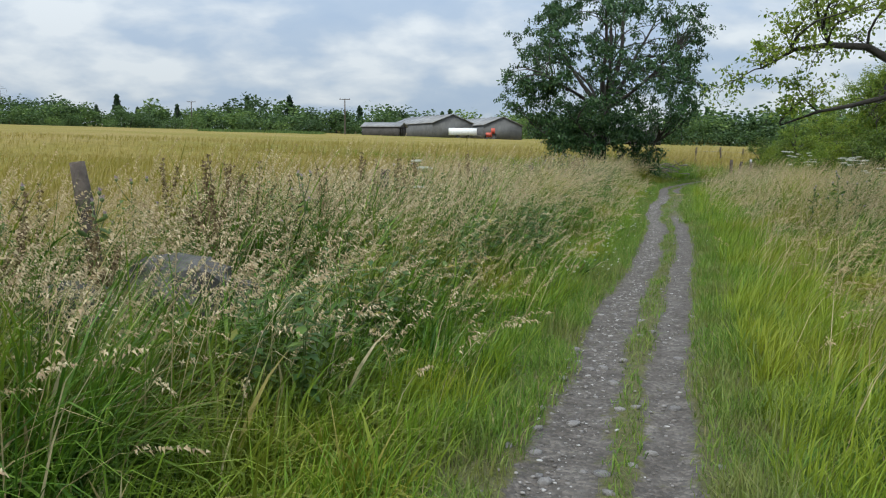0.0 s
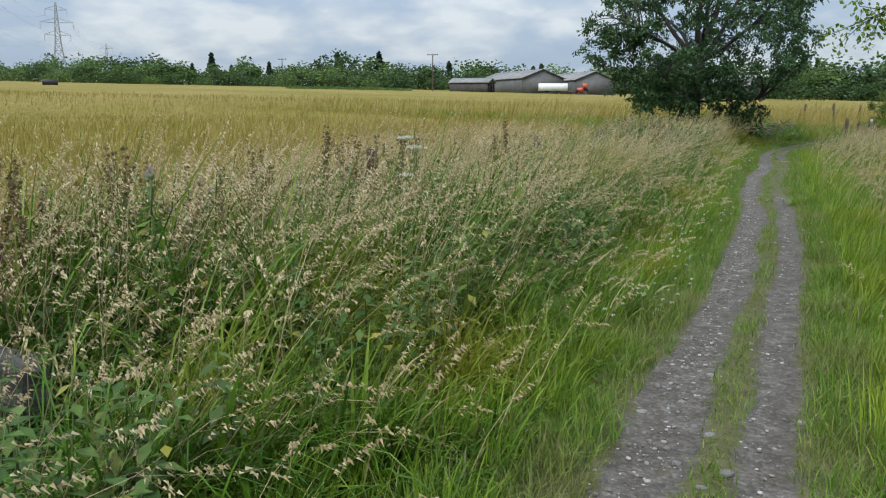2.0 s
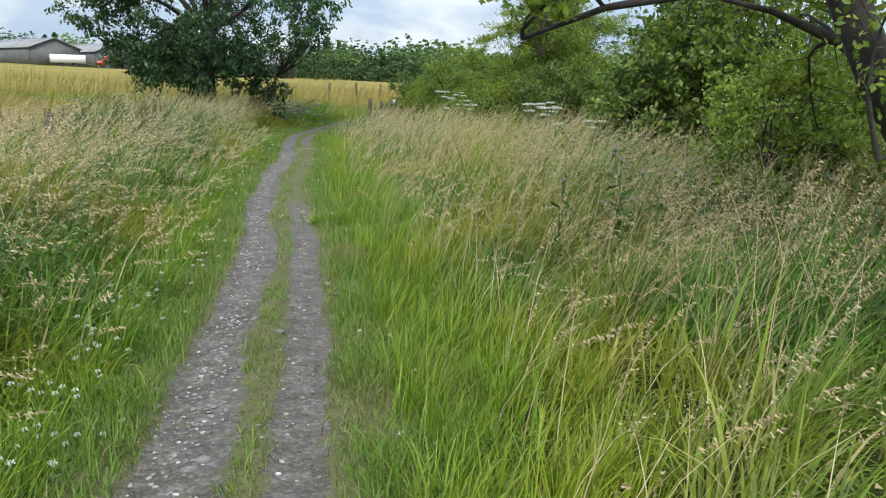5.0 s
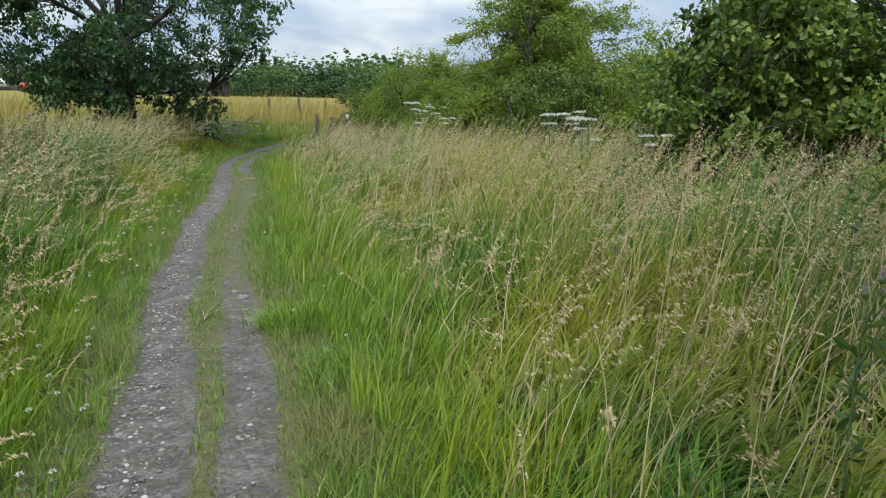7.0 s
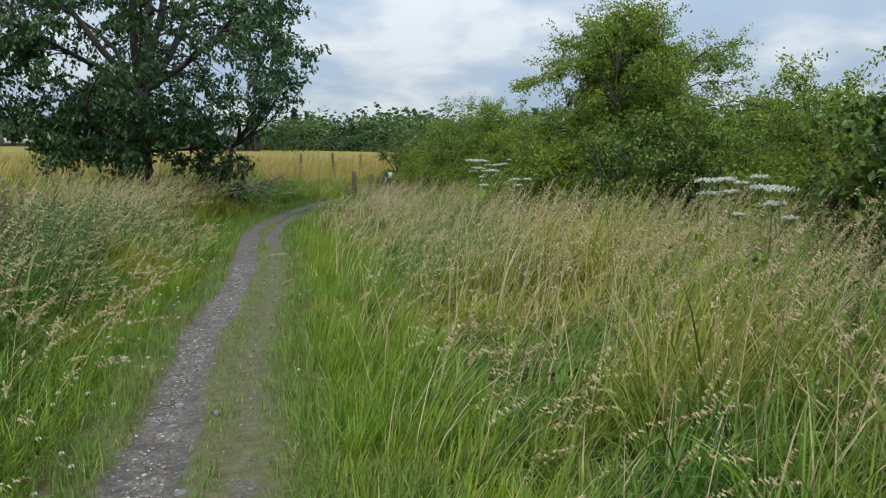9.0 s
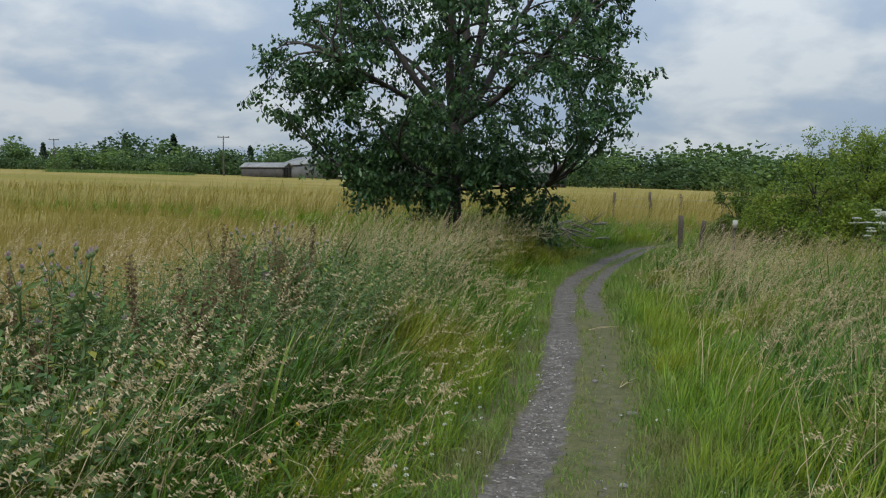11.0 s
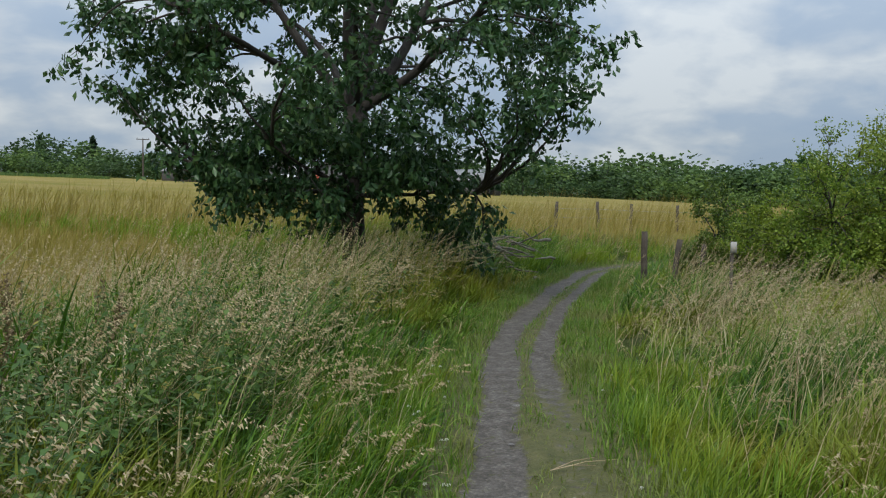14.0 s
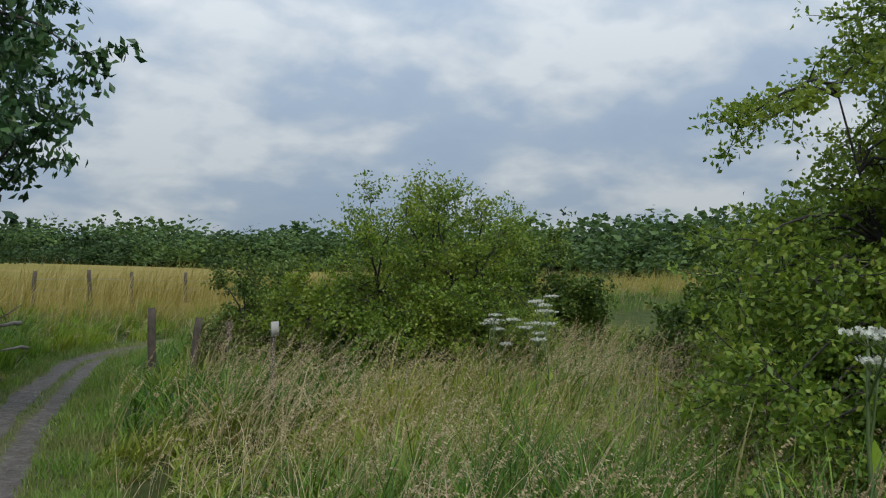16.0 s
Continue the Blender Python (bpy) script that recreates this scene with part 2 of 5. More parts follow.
# path: trodden grey earth and gravel in the ruts, mossy thatch between
M_path, nt, bsdf, out = material("trodden_path")
at = nt.nodes.new("ShaderNodeAttribute")
at.attribute_name = "rut"
earth = ramp_node(nt, [(0.25, (0.052, 0.044, 0.037)), (0.5, (0.09, 0.079, 0.069)), (0.75, (0.155, 0.14, 0.125))], noise_fac(nt, 7.0, 8.0, 0.65))
vor = node(nt, "ShaderNodeTexVoronoi", Scale=52.0)
gp = nt.nodes.new("ShaderNodeNewGeometry")
nt.links.new(gp.outputs["Position"], vor.inputs["Vector"])
sep = nt.nodes.new("ShaderNodeSeparateColor")
nt.links.new(vor.outputs["Color"], sep.inputs[0])
grit = ramp_node(nt, [(0.0, (0.55, 0.54, 0.53)), (0.6, (1.0, 0.98, 0.96)), (1.0, (1.75, 1.7, 1.66))], sep.outputs[0])
earth = mix_rgb(nt, 0.62, earth, grit, "MULTIPLY")
moss = ramp_node(nt, [(0.3, (0.055, 0.06, 0.02)), (0.6, (0.10, 0.095, 0.038)), (0.8, (0.15, 0.125, 0.07))], noise_fac(nt, 9.0, 6.0, 0.65))
edge = nt.nodes.new("ShaderNodeMath")
edge.operation = "ADD"
nt.links.new(at.outputs["Fac"], edge.inputs[0])
nf = nt.nodes.new("ShaderNodeMath")
nf.operation = "MULTIPLY_ADD"
nt.links.new(noise_fac(nt, 11.0, 6.0, 0.7), nf.inputs[0])
nf.inputs[1].default_value, nf.inputs[2].default_value = 2.1, -1.05
nt.links.new(nf.outputs[0], edge.inputs[1])
col = mix_rgb(nt, sharpen(nt, edge.outputs[0], 0.52, 0.80), moss, earth)
nt.links.new(col, bsdf.inputs["Base Color"])
bsdf.inputs["Roughness"].default_value = 0.9
bsdf.inputs["Specular IOR Level"].default_value = 0.25
bmp = node(nt, "ShaderNodeBump", Strength=0.7, Distance=0.02)
hgt = nt.nodes.new("ShaderNodeMath")
hgt.operation = "SUBTRACT"
nt.links.new(noise_fac(nt, 30.0, 6.0, 0.7), hgt.inputs[0])
nt.links.new(vor.outputs["Distance"], hgt.inputs[1])
nt.links.new(hgt.outputs[0], bmp.inputs["Height"])
nt.links.new(bmp.outputs[0], bsdf.inputs["Normal"])

# ---- plan: the path's edge line, the lie of the land ----
EDGE = np.array([(-9.0, -2.6), (-4.5, -1.45), (0, -0.3), (4.5, 0.88), (7.2, 1.52), (9.8, 2.21), (11.7, 2.76), (13.9, 3.30), (16.3, 3.90),
                 (18.7, 4.33), (22.2, 5.13), (24, 5.70), (27, 6.47), (31.3, 7.42), (33, 7.98), (35.3, 8.89), (38.1, 10.13), (41.5, 11.75),
                 (43.5, 13.6), (45.5, 18.0), (48, 28.0), (70, 110.0)])


def edge_x(y):
    """x of the left edge of the path's left rut."""
    y = np.asarray(y, float)
    return (np.interp(y - 0.5, EDGE[:, 0], EDGE[:, 1]) + np.interp(y, EDGE[:, 0], EDGE[:, 1]) + np.interp(y + 0.5, EDGE[:, 0], EDGE[:, 1])) / 3


def slope_cos(y):
    d = (edge_x(np.asarray(y) + 0.4) - edge_x(np.asarray(y) - 0.4)) / 0.8
    return 1 / np.sqrt(1 + d * d)


def side(x, y):
    """Metres to the right of the path's left edge."""
    return (np.asarray(x) - edge_x(y)) * slope_cos(y)


def smooth(a, b, v):
    t = np.clip((np.asarray(v, float) - a) / (b - a), 0, 1)
    return t * t * (3 - 2 * t)


def wave(x, y, f, seed=0.0):
    return (np.sin(x * f + seed) * np.cos(y * f * 1.13 + seed * 2.1) + np.sin((x + y) * f * 0.71 + seed * 3.7) + np.cos((x - 0.6 * y) * f * 1.37 - seed)) / 3


def land(x, y):
    """The ground's height: level along the path, rising gently across the meadow."""
    x, y = np.asarray(x, float), np.asarray(y, float)
    near = np.clip(y, -9, 60)
    away = np.hypot(side(x, near) - 0.4, y - near)
    plane = -0.022 * (x - 6) + 0.021 * (y - 22)
    far = np.clip(plane, -6, 17)
    hump = 0.05 * wave(x, y, 0.9, 1.0) * smooth(1.0, 2.5, away) + 0.22 * wave(x, y, 0.06, 2.0) * smooth(15, 60, away)
    bank = 0.62 * smooth(40.5, 47.5, y) * smooth(1.0, 3.5, away)
    return far * smooth(2.5, 13, away) + bank + hump


def mesh_np(name, verts, quads=None, tris=None, mat=None, mat_index=None, smooth_shade=False):
    """A mesh from arrays of vertices, quads and triangles."""
    verts = np.asarray(verts, np.float32).reshape(-1, 3)
    quads = np.zeros((0, 4), np.int32) if quads is None else np.asarray(quads, np.int32).reshape(-1, 4)
    tris = np.zeros((0, 3), np.int32) if tris is None else np.asarray(tris, np.int32).reshape(-1, 3)
    me = bpy.data.meshes.new(name)
    me.vertices.add(len(verts))
    me.vertices.foreach_set("co", verts.ravel())
    loops = np.concatenate([quads.ravel(), tris.ravel()]).astype(np.int32)
    me.loops.add(len(loops))
    me.loops.foreach_set("vertex_index", loops)
    n = len(quads) + len(tris)
    me.polygons.add(n)
    starts = np.concatenate([np.arange(len(quads)) * 4, len(quads) * 4 + np.arange(len(tris)) * 3]).astype(np.int32)
    me.polygons.foreach_set("loop_start", starts)
    me.update(calc_edges=True)
    if smooth_shade:
        me.polygons.foreach_set("use_smooth", np.ones(n, bool))
    for m in mat if isinstance(mat, (list, tuple)) else [mat]:
        if m:
            me.materials.append(m)
    if mat_index is not None:
        me.polygons.foreach_set("material_index", np.asarray(mat_index, np.int32))
    me.validate()
    return me


class Heap:
    """Collects pieces of geometry for one mesh."""

    def __init__(self):
        self.v, self.q, self.t, self.n = [], [], [], 0

    def add(self, v, q=None, t=None):
        v = np.asarray(v, float).reshape(-1, 3)
        if q is not None and len(q):
            self.q.append(np.asarray(q).reshape(-1, 4) + self.n)
        if t is not None and len(t):
            self.t.append(np.asarray(t).reshape(-1, 3) + self.n)
        self.v.append(v)
        self.n += len(v)
        return self

    def mesh(self, name, mat, smooth_shade=False):
        cat = lambda a, k: np.concatenate(a) if a else np.zeros((0, k), int)  # noqa: E731
        return mesh_np(name, np.concatenate(self.v), cat(self.q, 4), cat(self.t, 3), mat, smooth_shade=smooth_shade)


def part(name, heap, mat, parent, label="", smooth_shade=False):
    ob = new(name, heap.mesh(name, mat, smooth_shade))
    ob.parent = parent
    if label:
        tagged(ob, label)
    return ob


def tube(heap, pts, radii, sides=6):
    """A tapered tube along points."""
    pts = np.asarray(pts, float)
    n = len(pts)
    d = np.gradient(pts, axis=0)
    d /= np.linalg.norm(d, axis=1)[:, None] + 1e-9
    ref = np.where(np.abs(d[:, 2:3]) > 0.9, np.array([[1.0, 0, 0]]), np.array([[0, 0, 1.0]]))
    a = np.cross(d, ref)
    a /= np.linalg.norm(a, axis=1)[:, None] + 1e-9
    b = np.cross(d, a)
    ang = np.arange(sides) * 2 * math.pi / sides
    ring = pts[:, None] + np.asarray(radii, float).reshape(-1, 1, 1) * (np.cos(ang)[None, :, None] * a[:, None] + np.sin(ang)[None, :, None] * b[:, None])
    v = np.concatenate([ring.reshape(-1, 3), pts[-1:]])
    q = [(i * sides + j, i * sides + (j + 1) % sides, (i + 1) * sides + (j + 1) % sides, (i + 1) * sides + j) for i in range(n - 1) for j in range(sides)]
    t = [((n - 1) * sides + j, (n - 1) * sides + (j + 1) % sides, n * sides) for j in range(sides)]
    heap.add(v, q, t)


def box(heap, lo, hi, turn=None, shift=(0, 0, 0)):
    """A block with a small chamfer on its upright edges."""
    (x0, y0, z0), (x1, y1, z1) = lo, hi
    c = 0.08 * min(x1 - x0, y1 - y0)
    ringp = [(x0 + c, y0), (x1 - c, y0), (x1, y0 + c), (x1, y1 - c), (x1 - c, y1), (x0 + c, y1), (x0, y1 - c), (x0, y0 + c)]
    v = np.array([(x, y, z) for z in (z0, z1) for x, y in ringp], float)
    if turn is not None:
        v = v @ np.asarray(turn).T
    q = [(i, (i + 1) % 8, 8 + (i + 1) % 8, 8 + i) for i in range(8)]
    q += [(8, 9, 10, 11), (8, 11, 12, 15), (12, 13, 14, 15), (3, 2, 1, 0), (7, 4, 3, 0), (7, 6, 5, 4)]
    heap.add(v + np.asarray(shift), q)


def spin(a):
    c, s = math.cos(a), math.sin(a)
    return np.array([[c, -s, 0], [s, c, 0], [0, 0, 1]])


def arc(h, b, ts):
    """Run and rise along stalks that bow over: at shares ts of their length h, the more the larger b."""
    fine = np.linspace(0, max(ts), 25)
    mid = (fine[1:] + fine[:-1]) / 2
    th = b[:, None] * (0.26 + 1.25 * mid[None] ** 1.15)
    step = h[:, None] * (fine[1] - fine[0])
    run = np.concatenate([np.zeros((len(h), 1)), np.cumsum(np.sin(th) * step, 1)], 1)
    rise = np.concatenate([np.zeros((len(h), 1)), np.cumsum(np.cos(th) * step, 1)], 1)
    f = np.asarray(ts) / fine[1]
    k = np.minimum(f.astype(int), 23)
    w = (f - k)[None]
    return run[:, k] * (1 - w) + run[:, k + 1] * w, rise[:, k] * (1 - w) + rise[:, k + 1] * w


def blades(x, y, height, width, lean, bend, segs=3, z=None):
    """Curved tapering blades of grass: vertices, quads and triangles."""
    n = len(x)
    z = land(x, y) if z is None else z
    t = np.linspace(0, 1, segs + 1)
    h, w, b = (np.broadcast_to(np.asarray(a, float), (n,)) for a in (height, width, bend))
    w = w[:, None]
    lx, ly = np.cos(lean)[:, None], np.sin(lean)[:, None]
    run, rise = arc(h, b, t)
    t = t[None, :]
    face = lean + math.pi / 2 + rng.normal(0, 0.6, n)
    fx, fy = np.cos(face)[:, None], np.sin(face)[:, None]
    taper = w * (1 - t ** 1.6) * (0.6 + 0.4 * np.minimum(t * 4, 1)) * 0.5 + 0.0004
    cx, cy, cz = x[:, None] + lx * run, y[:, None] + ly * run, z[:, None] + rise - 0.02
    left = np.stack([cx - fx * taper, cy - fy * taper, cz], -1)[:, :segs]
    right = np.stack([cx + fx * taper, cy + fy * taper, cz], -1)[:, :segs]
    tip = np.stack([cx, cy, cz], -1)[:, segs:]
    v = np.concatenate([left, right, tip], 1)
    k = 2 * segs + 1
    base = (np.arange(n) * k)[:, None]
    q = np.concatenate([base + np.array([[i, segs + i, segs + i + 1, i + 1]]) for i in range(segs - 1)], 0) if segs > 1 else None
    tr = base + np.array([[segs - 1, 2 * segs - 1, 2 * segs]])
    return v.reshape(-1, 3), q, tr


def scatter(n, y0, y1, s0, s1):
    """Random places between two distances from the path's edge."""
    y = rng.uniform(y0, y1, n)
    s = rng.uniform(s0, s1, n)
    return edge_x(y) + s / slope_cos(y), y, s


WIND = -0.25                    # the grass leans this way, radians from +x


def lean_angle(n, spread=1.1):
    return WIND + rng.normal(0, spread, n)


# ---- ground and path ----
def graded(lo, hi, step, reach, growth=1.22):
    mid = list(np.arange(lo, hi + step / 2, step))
    a, b, d = [], [], step
    p = hi
    while p < reach:
        d *= growth
        p += d
        b.append(p)
    d, p = step, lo
    while p > -reach:
        d *= growth
        p -= d
        a.append(p)
    return np.array(a[::-1] + mid + b)


gx, gy = graded(-14, 24, 0.3, 3000), graded(-6, 56, 0.3, 3000)
GX, GY = np.meshgrid(gx, gy)
gs = side(GX, np.clip(GY, -9, 70))
under = 0.06 * smooth(1.35, 1.0, np.abs(gs - 0.4)) * (GY > -8.5) * (GY < 68)
GZ = land(GX, GY) - under
nx, ny = len(gx), len(gy)
idx = np.arange(nx * ny).reshape(ny, nx)
quads = np.stack([idx[:-1, :-1], idx[:-1, 1:], idx[1:, 1:], idx[1:, :-1]], -1).reshape(-1, 4)
me = mesh_np("ground", np.stack([GX, GY, GZ], -1), quads, None, M_ground, smooth_shade=True)
meadow_mask = np.maximum(smooth(-3.4, -4.6, gs + 0.5 * wave(GX, GY, 0.8)), np.maximum(smooth(24, 34, gs), smooth(46, 49, GY)))
me.attributes.new("meadow", "FLOAT", "POINT").data.foreach_set("value", meadow_mask.ravel().astype(np.float32))
tagged(new("ground", me), "rough meadow ground, golden green hay and dark soil", "ground", kind="structure")


def rut_strength(s, y):
    """How bare the path is: two ruts, the right one fading for a stretch."""
    wob = 0.018 * np.sin(y * 1.3) + 0.014 * np.sin(y * 4.1 + 1)
    left_w = 0.165 + 0.02 * np.sin(y * 1.7)
    left = smooth(left_w + 0.11, left_w - 0.07, np.abs(s - 0.19 - wob))
    fade = 1 - 0.55 * smooth(17.0, 20, y) * smooth(30.5, 28, y)
    right = smooth(0.22, 0.06, np.abs(s - 0.635 + wob)) * fade
    margin = 0.42 * smooth(0.17, 0.04, np.abs(s + 0.2 - 2 * wob)) * smooth(13, 16.5, y) * smooth(33, 28, y)
    left = np.maximum(left, margin)
    return np.maximum(left, right) * smooth(44.5, 43, y)


py = np.arange(-3.0, 46.0, 0.06)
ps = np.linspace(-0.72, 1.52, 64)
PS, PY = np.meshgrid(ps, py)
PX = edge_x(PY) + PS / slope_cos(PY)
rut = rut_strength(PS, PY)
lip = smooth(-0.72, -0.5, PS) * smooth(1.52, 1.3, PS)
PZ = land(PX, PY) - 0.05 + 0.05 * lip - 0.030 * rut + 0.006 * wave(PX, PY, 9.0) * lip + 0.004 * wave(PX, PY, 31.0, 2.0) + 0.003 * wave(PX, PY, 67.0, 5.0)
n1, n2 = len(ps), len(py)
idx = np.arange(n1 * n2).reshape(n2, n1)
quads = np.stack([idx[:-1, :-1], idx[:-1, 1:], idx[1:, 1:], idx[1:, :-1]], -1).reshape(-1, 4)
me = mesh_np("path", np.stack([PX, PY, PZ], -1), quads, None, M_path, smooth_shade=True)
me.attributes.new("rut", "FLOAT", "POINT").data.foreach_set("value", rut.ravel().astype(np.float32))
tagged(new("path", me), "twin-rutted grey gravel footpath with a grassy middle strip", "path", kind="structure")


# ---- trees and bushes ----
def leaf_quads(centres, size, r, droop=0.3, aspect=0.62):
    """One bent leaf, two triangles and a fold, at each place."""
    n = len(centres)
    size = size * r.uniform(0.7, 1.3, n)
    d = r.normal(0, 1, (n, 3))
    d[:, 2] -= droop
    d /= np.linalg.norm(d, axis=1)[:, None]
    o = r.normal(0, 1, (n, 3))
    w = np.cross(d, o)
    w /= np.linalg.norm(w, axis=1)[:, None] + 1e-9
    nn = np.cross(d, w)
    s = size[:, None]
    a = centres
    b = centres + d * s * 0.55 + w * s * aspect * 0.5 + nn * s * 0.12
    c = centres + d * s
    e = centres + d * s * 0.55 - w * s * aspect * 0.5 + nn * s * 0.12
    v = np.stack([a, b, c, e], 1).reshape(-1, 3)
    k = np.arange(n)[:, None] * 4
    return v, np.concatenate([k + [[0, 1, 2]], k + [[0, 2, 3]]])


def limb(start, direction, length, r, steps=6, wander=0.18, lift=0.0):
    """A wandering line of points."""
    p, d = np.array(start, float), np.array(direction, float)
    d /= np.linalg.norm(d)
    pts = [p.copy()]
    for _ in range(steps):
        d = d + r.normal(0, wander, 3) + np.array([0, 0, lift])
        d /= np.linalg.norm(d)
        p = p + d * length / steps
        pts.append(p.copy())
    return np.array(pts)


def pad_tree(name, base, trunk, stems, pads, seed, leaf_mat, leaf_size, label, category, per=10, twigs=9, twig_len=0.6, droop=0.5, blow=0.15, loose=0.06, aspect=0.6, stout=0.06):
    """A tree or bush: trunk as (x, y, z, radius) points, stems as (points, first radius, last radius), and boughs that leave the stems
    for each place in pads, where they end in sprays of leafy twigs."""
    r = np.random.default_rng(seed)
    root = new(name)
    root.location = base
    if trunk:
        trunk = np.array(trunk, float)
        th = Heap()
        tube(th, trunk[:, :3], trunk[:, 3] * (1 + 0.05 * r.normal(0, 1, len(trunk))), 10)
        part("trunk", th, M_bark, root, smooth_shade=True)
    heaps = []
    for pts, r0, r1 in stems:
        hp_ = Heap()
        tube(hp_, pts, np.linspace(r0, r1, len(pts)), 7)
        heaps.append(hp_)
    nodes = np.concatenate([p[1:] for p, _, _ in stems])
    owner = np.concatenate([np.full(len(p) - 1, k) for k, (p, _, _) in enumerate(stems)])
    along = np.concatenate([p[1:] - p[:-1] for p, _, _ in stems])
    along /= np.linalg.norm(along, axis=1)[:, None]
    spots = []
    for p in pads:
        p = np.array(p, float)
        gap = p - nodes
        cost = np.linalg.norm(gap, axis=1) + 0.5 * np.maximum(0.25 - gap[:, 2], 0) + r.uniform(0, 0.3, len(nodes))
        k = int(np.argmin(cost))
        q, ln = nodes[k], max(np.linalg.norm(gap[k]), 0.15)
        ctrl = q + along[k] * 0.3 * ln + (p - q) * 0.3 + np.array([0, 0, 0.14 * ln]) + r.normal(0, 0.05 * ln, 3)
        tt = np.linspace(0, 1, 7)[:, None]
        line = (1 - tt) ** 2 * q + 2 * tt * (1 - tt) * ctrl + tt ** 2 * p + r.normal(0, 0.012 * ln, (7, 3)) * (tt > 0)
        thick = min(0.006 + 0.014 * ln, stout)
        tube(heaps[owner[k]], line, np.linspace(thick, 0.005, 7), 5)
        head = (line[6] - line[4]) / (np.linalg.norm(line[6] - line[4]) + 1e-6)
        for i in range(twigs):
            m = 6 if i < twigs // 2 else int(r.integers(3, 6))
            d = head * 0.7 + r.normal(0, 1, 3) * (0.75, 0.75, 0.35) + np.array([blow, 0.0, 0.1])
            tw = limb(line[m], d, twig_len * r.uniform(0.5, 1.25), r, 4, 0.2, -0.16 * droop)
            tube(heaps[owner[k]], tw, np.linspace(0.006, 0.002, 5), 3)
            spots += [tw[1], tw[2], tw[3], tw[4]]
    for hp_ in heaps:
        part("limb", hp_, M_bark, root, smooth_shade=True)
    spots = np.array(spots)
    c = np.repeat(spots, per, 0) + r.normal(0, loose, (len(spots) * per, 3)) * (1, 1, 0.7)
    c = c[c[:, 2] > 0.2]
    v, t = leaf_quads(c, leaf_size, r, droop, aspect)
    part("crown", Heap().add(v, None, t), leaf_mat, root, "leafy crown of layered sprays with gaps")
    return tagged(root, label, category)


def spaced(r, count, gap, draw):
    """Places from draw() that keep apart from one another."""
    out_ = []
    for _ in range(count * 12):
        p = draw()
        if p is None or (out_ and np.min(np.linalg.norm(np.array(out_) - p, axis=1)) < gap):
            continue
        out_.append(p)
        if len(out_) == count:
            break
    return out_


# the spreading tree beside the bend: many stems from a low fork, a wide drooping crown, a dense skirt
bx, by = 6.25, 37.2
bz = float(land(bx, by)) - 0.15
tree_r = np.random.default_rng(21)
CROWN_Z, CROWN_R = (2.5, 3.2, 4.0, 5.5, 7.0, 8.0, 9.0, 9.6), (2.9, 3.8, 4.2, 3.95, 3.8, 3.0, 1.8, 0.4)


def crown_place():
    a, z = tree_r.uniform(0, 2 * math.pi), tree_r.uniform(2.9, 9.2)
    full = np.interp(z, CROWN_Z, CROWN_R) * (1 + 0.10 * math.sin(3 * a + z) + 0.06 * math.sin(7 * a + 2 * z))
    q = full * tree_r.uniform(0.35, 1.0) ** 0.45
    if z - 0.1 * q < 2.3 + 0.58 * (q * math.cos(a) - 1.6) or z < 5.0 and q < 2.1 or z < 7.0 and q < 1.7 and tree_r.uniform() < 0.8:
        return None
    return np.array([0.25 + q * math.cos(a), q * math.sin(a) * 0.95, z - 0.10 * q - bz])


def skirt_place():
    d = tree_r.normal(0, 1, 3)
    d *= tree_r.uniform(0.5, 1.0) / np.linalg.norm(d)
    p = np.array([-0.65 + d[0] * 2.5, -0.6 + d[1] * 1.5, 2.3 + d[2] * 1.1 - bz])
    return p if p[2] > 0.5 else None


tree_stems = []
for dx, dy, dz, ln_, r0 in ((-0.75, 0.1, 1.0, 4.4, 0.11), (-0.35, -0.3, 1.0, 5.4, 0.12), (0.05, 0.35, 1.0, 5.6, 0.12), (0.35, -0.25, 1.0, 5.5, 0.13), (0.75, 0.2, 0.9, 5.0, 0.12),
                            (-0.95, -0.3, 0.42, 3.6, 0.09), (1.0, -0.35, 0.5, 3.9, 0.10), (-0.3, 0.9, 0.6, 3.8, 0.09), (0.45, 0.9, 0.55, 3.8, 0.09), (0.1, -0.95, 0.6, 3.6, 0.08)):
    tree_stems.append((limb((0.02, 0, 3.15 - bz), (dx, dy, dz), ln_, tree_r, 9, 0.10, 0.02), r0, r0 * 0.25))
for dx, dy, dz in ((-1.0, -0.3, 0.2), (-0.5, -0.8, 0.3), (0.9, -0.4, 0.0), (-0.7, 0.6, 0.2)):
    tree_stems.append((limb((0.0, 0, 1.7 - bz), (dx, dy, dz), 2.2, tree_r, 6, 0.12, 0.0), 0.05, 0.015))
tree_pads = spaced(tree_r, 190, 0.48, crown_place) + spaced(tree_r, 66, 0.36, skirt_place)
tree_pads += [np.array([-3.75 + 0.28 * (i % 5), -0.9 + 0.62 * (i // 5), 3.3 + 0.22 * ((i * 3) % 5) - bz]) for i in range(12)]
tree_pads += [np.array([1.7 + 0.45 * math.cos(i * 2.4), -0.3 + 0.5 * math.sin(i * 2.4), 0.75 + 0.16 * i - bz]) for i in range(9)]
pad_tree("spreading_tree", (bx, by, bz), [(0, 0, -0.1, 0.30), (0.03, 0, 0.7, 0.24), (-0.02, 0.03, 1.6, 0.21), (0.0, 0, 2.5, 0.20), (0.02, 0, 3.25 - bz, 0.21)],
         tree_stems, tree_pads, 5, M_tree, 0.135, "broad dark green tree with spreading limbs beside the path bend", "tree", 7, 6, 0.6, 1.0, 0.25, 0.075, 0.5)

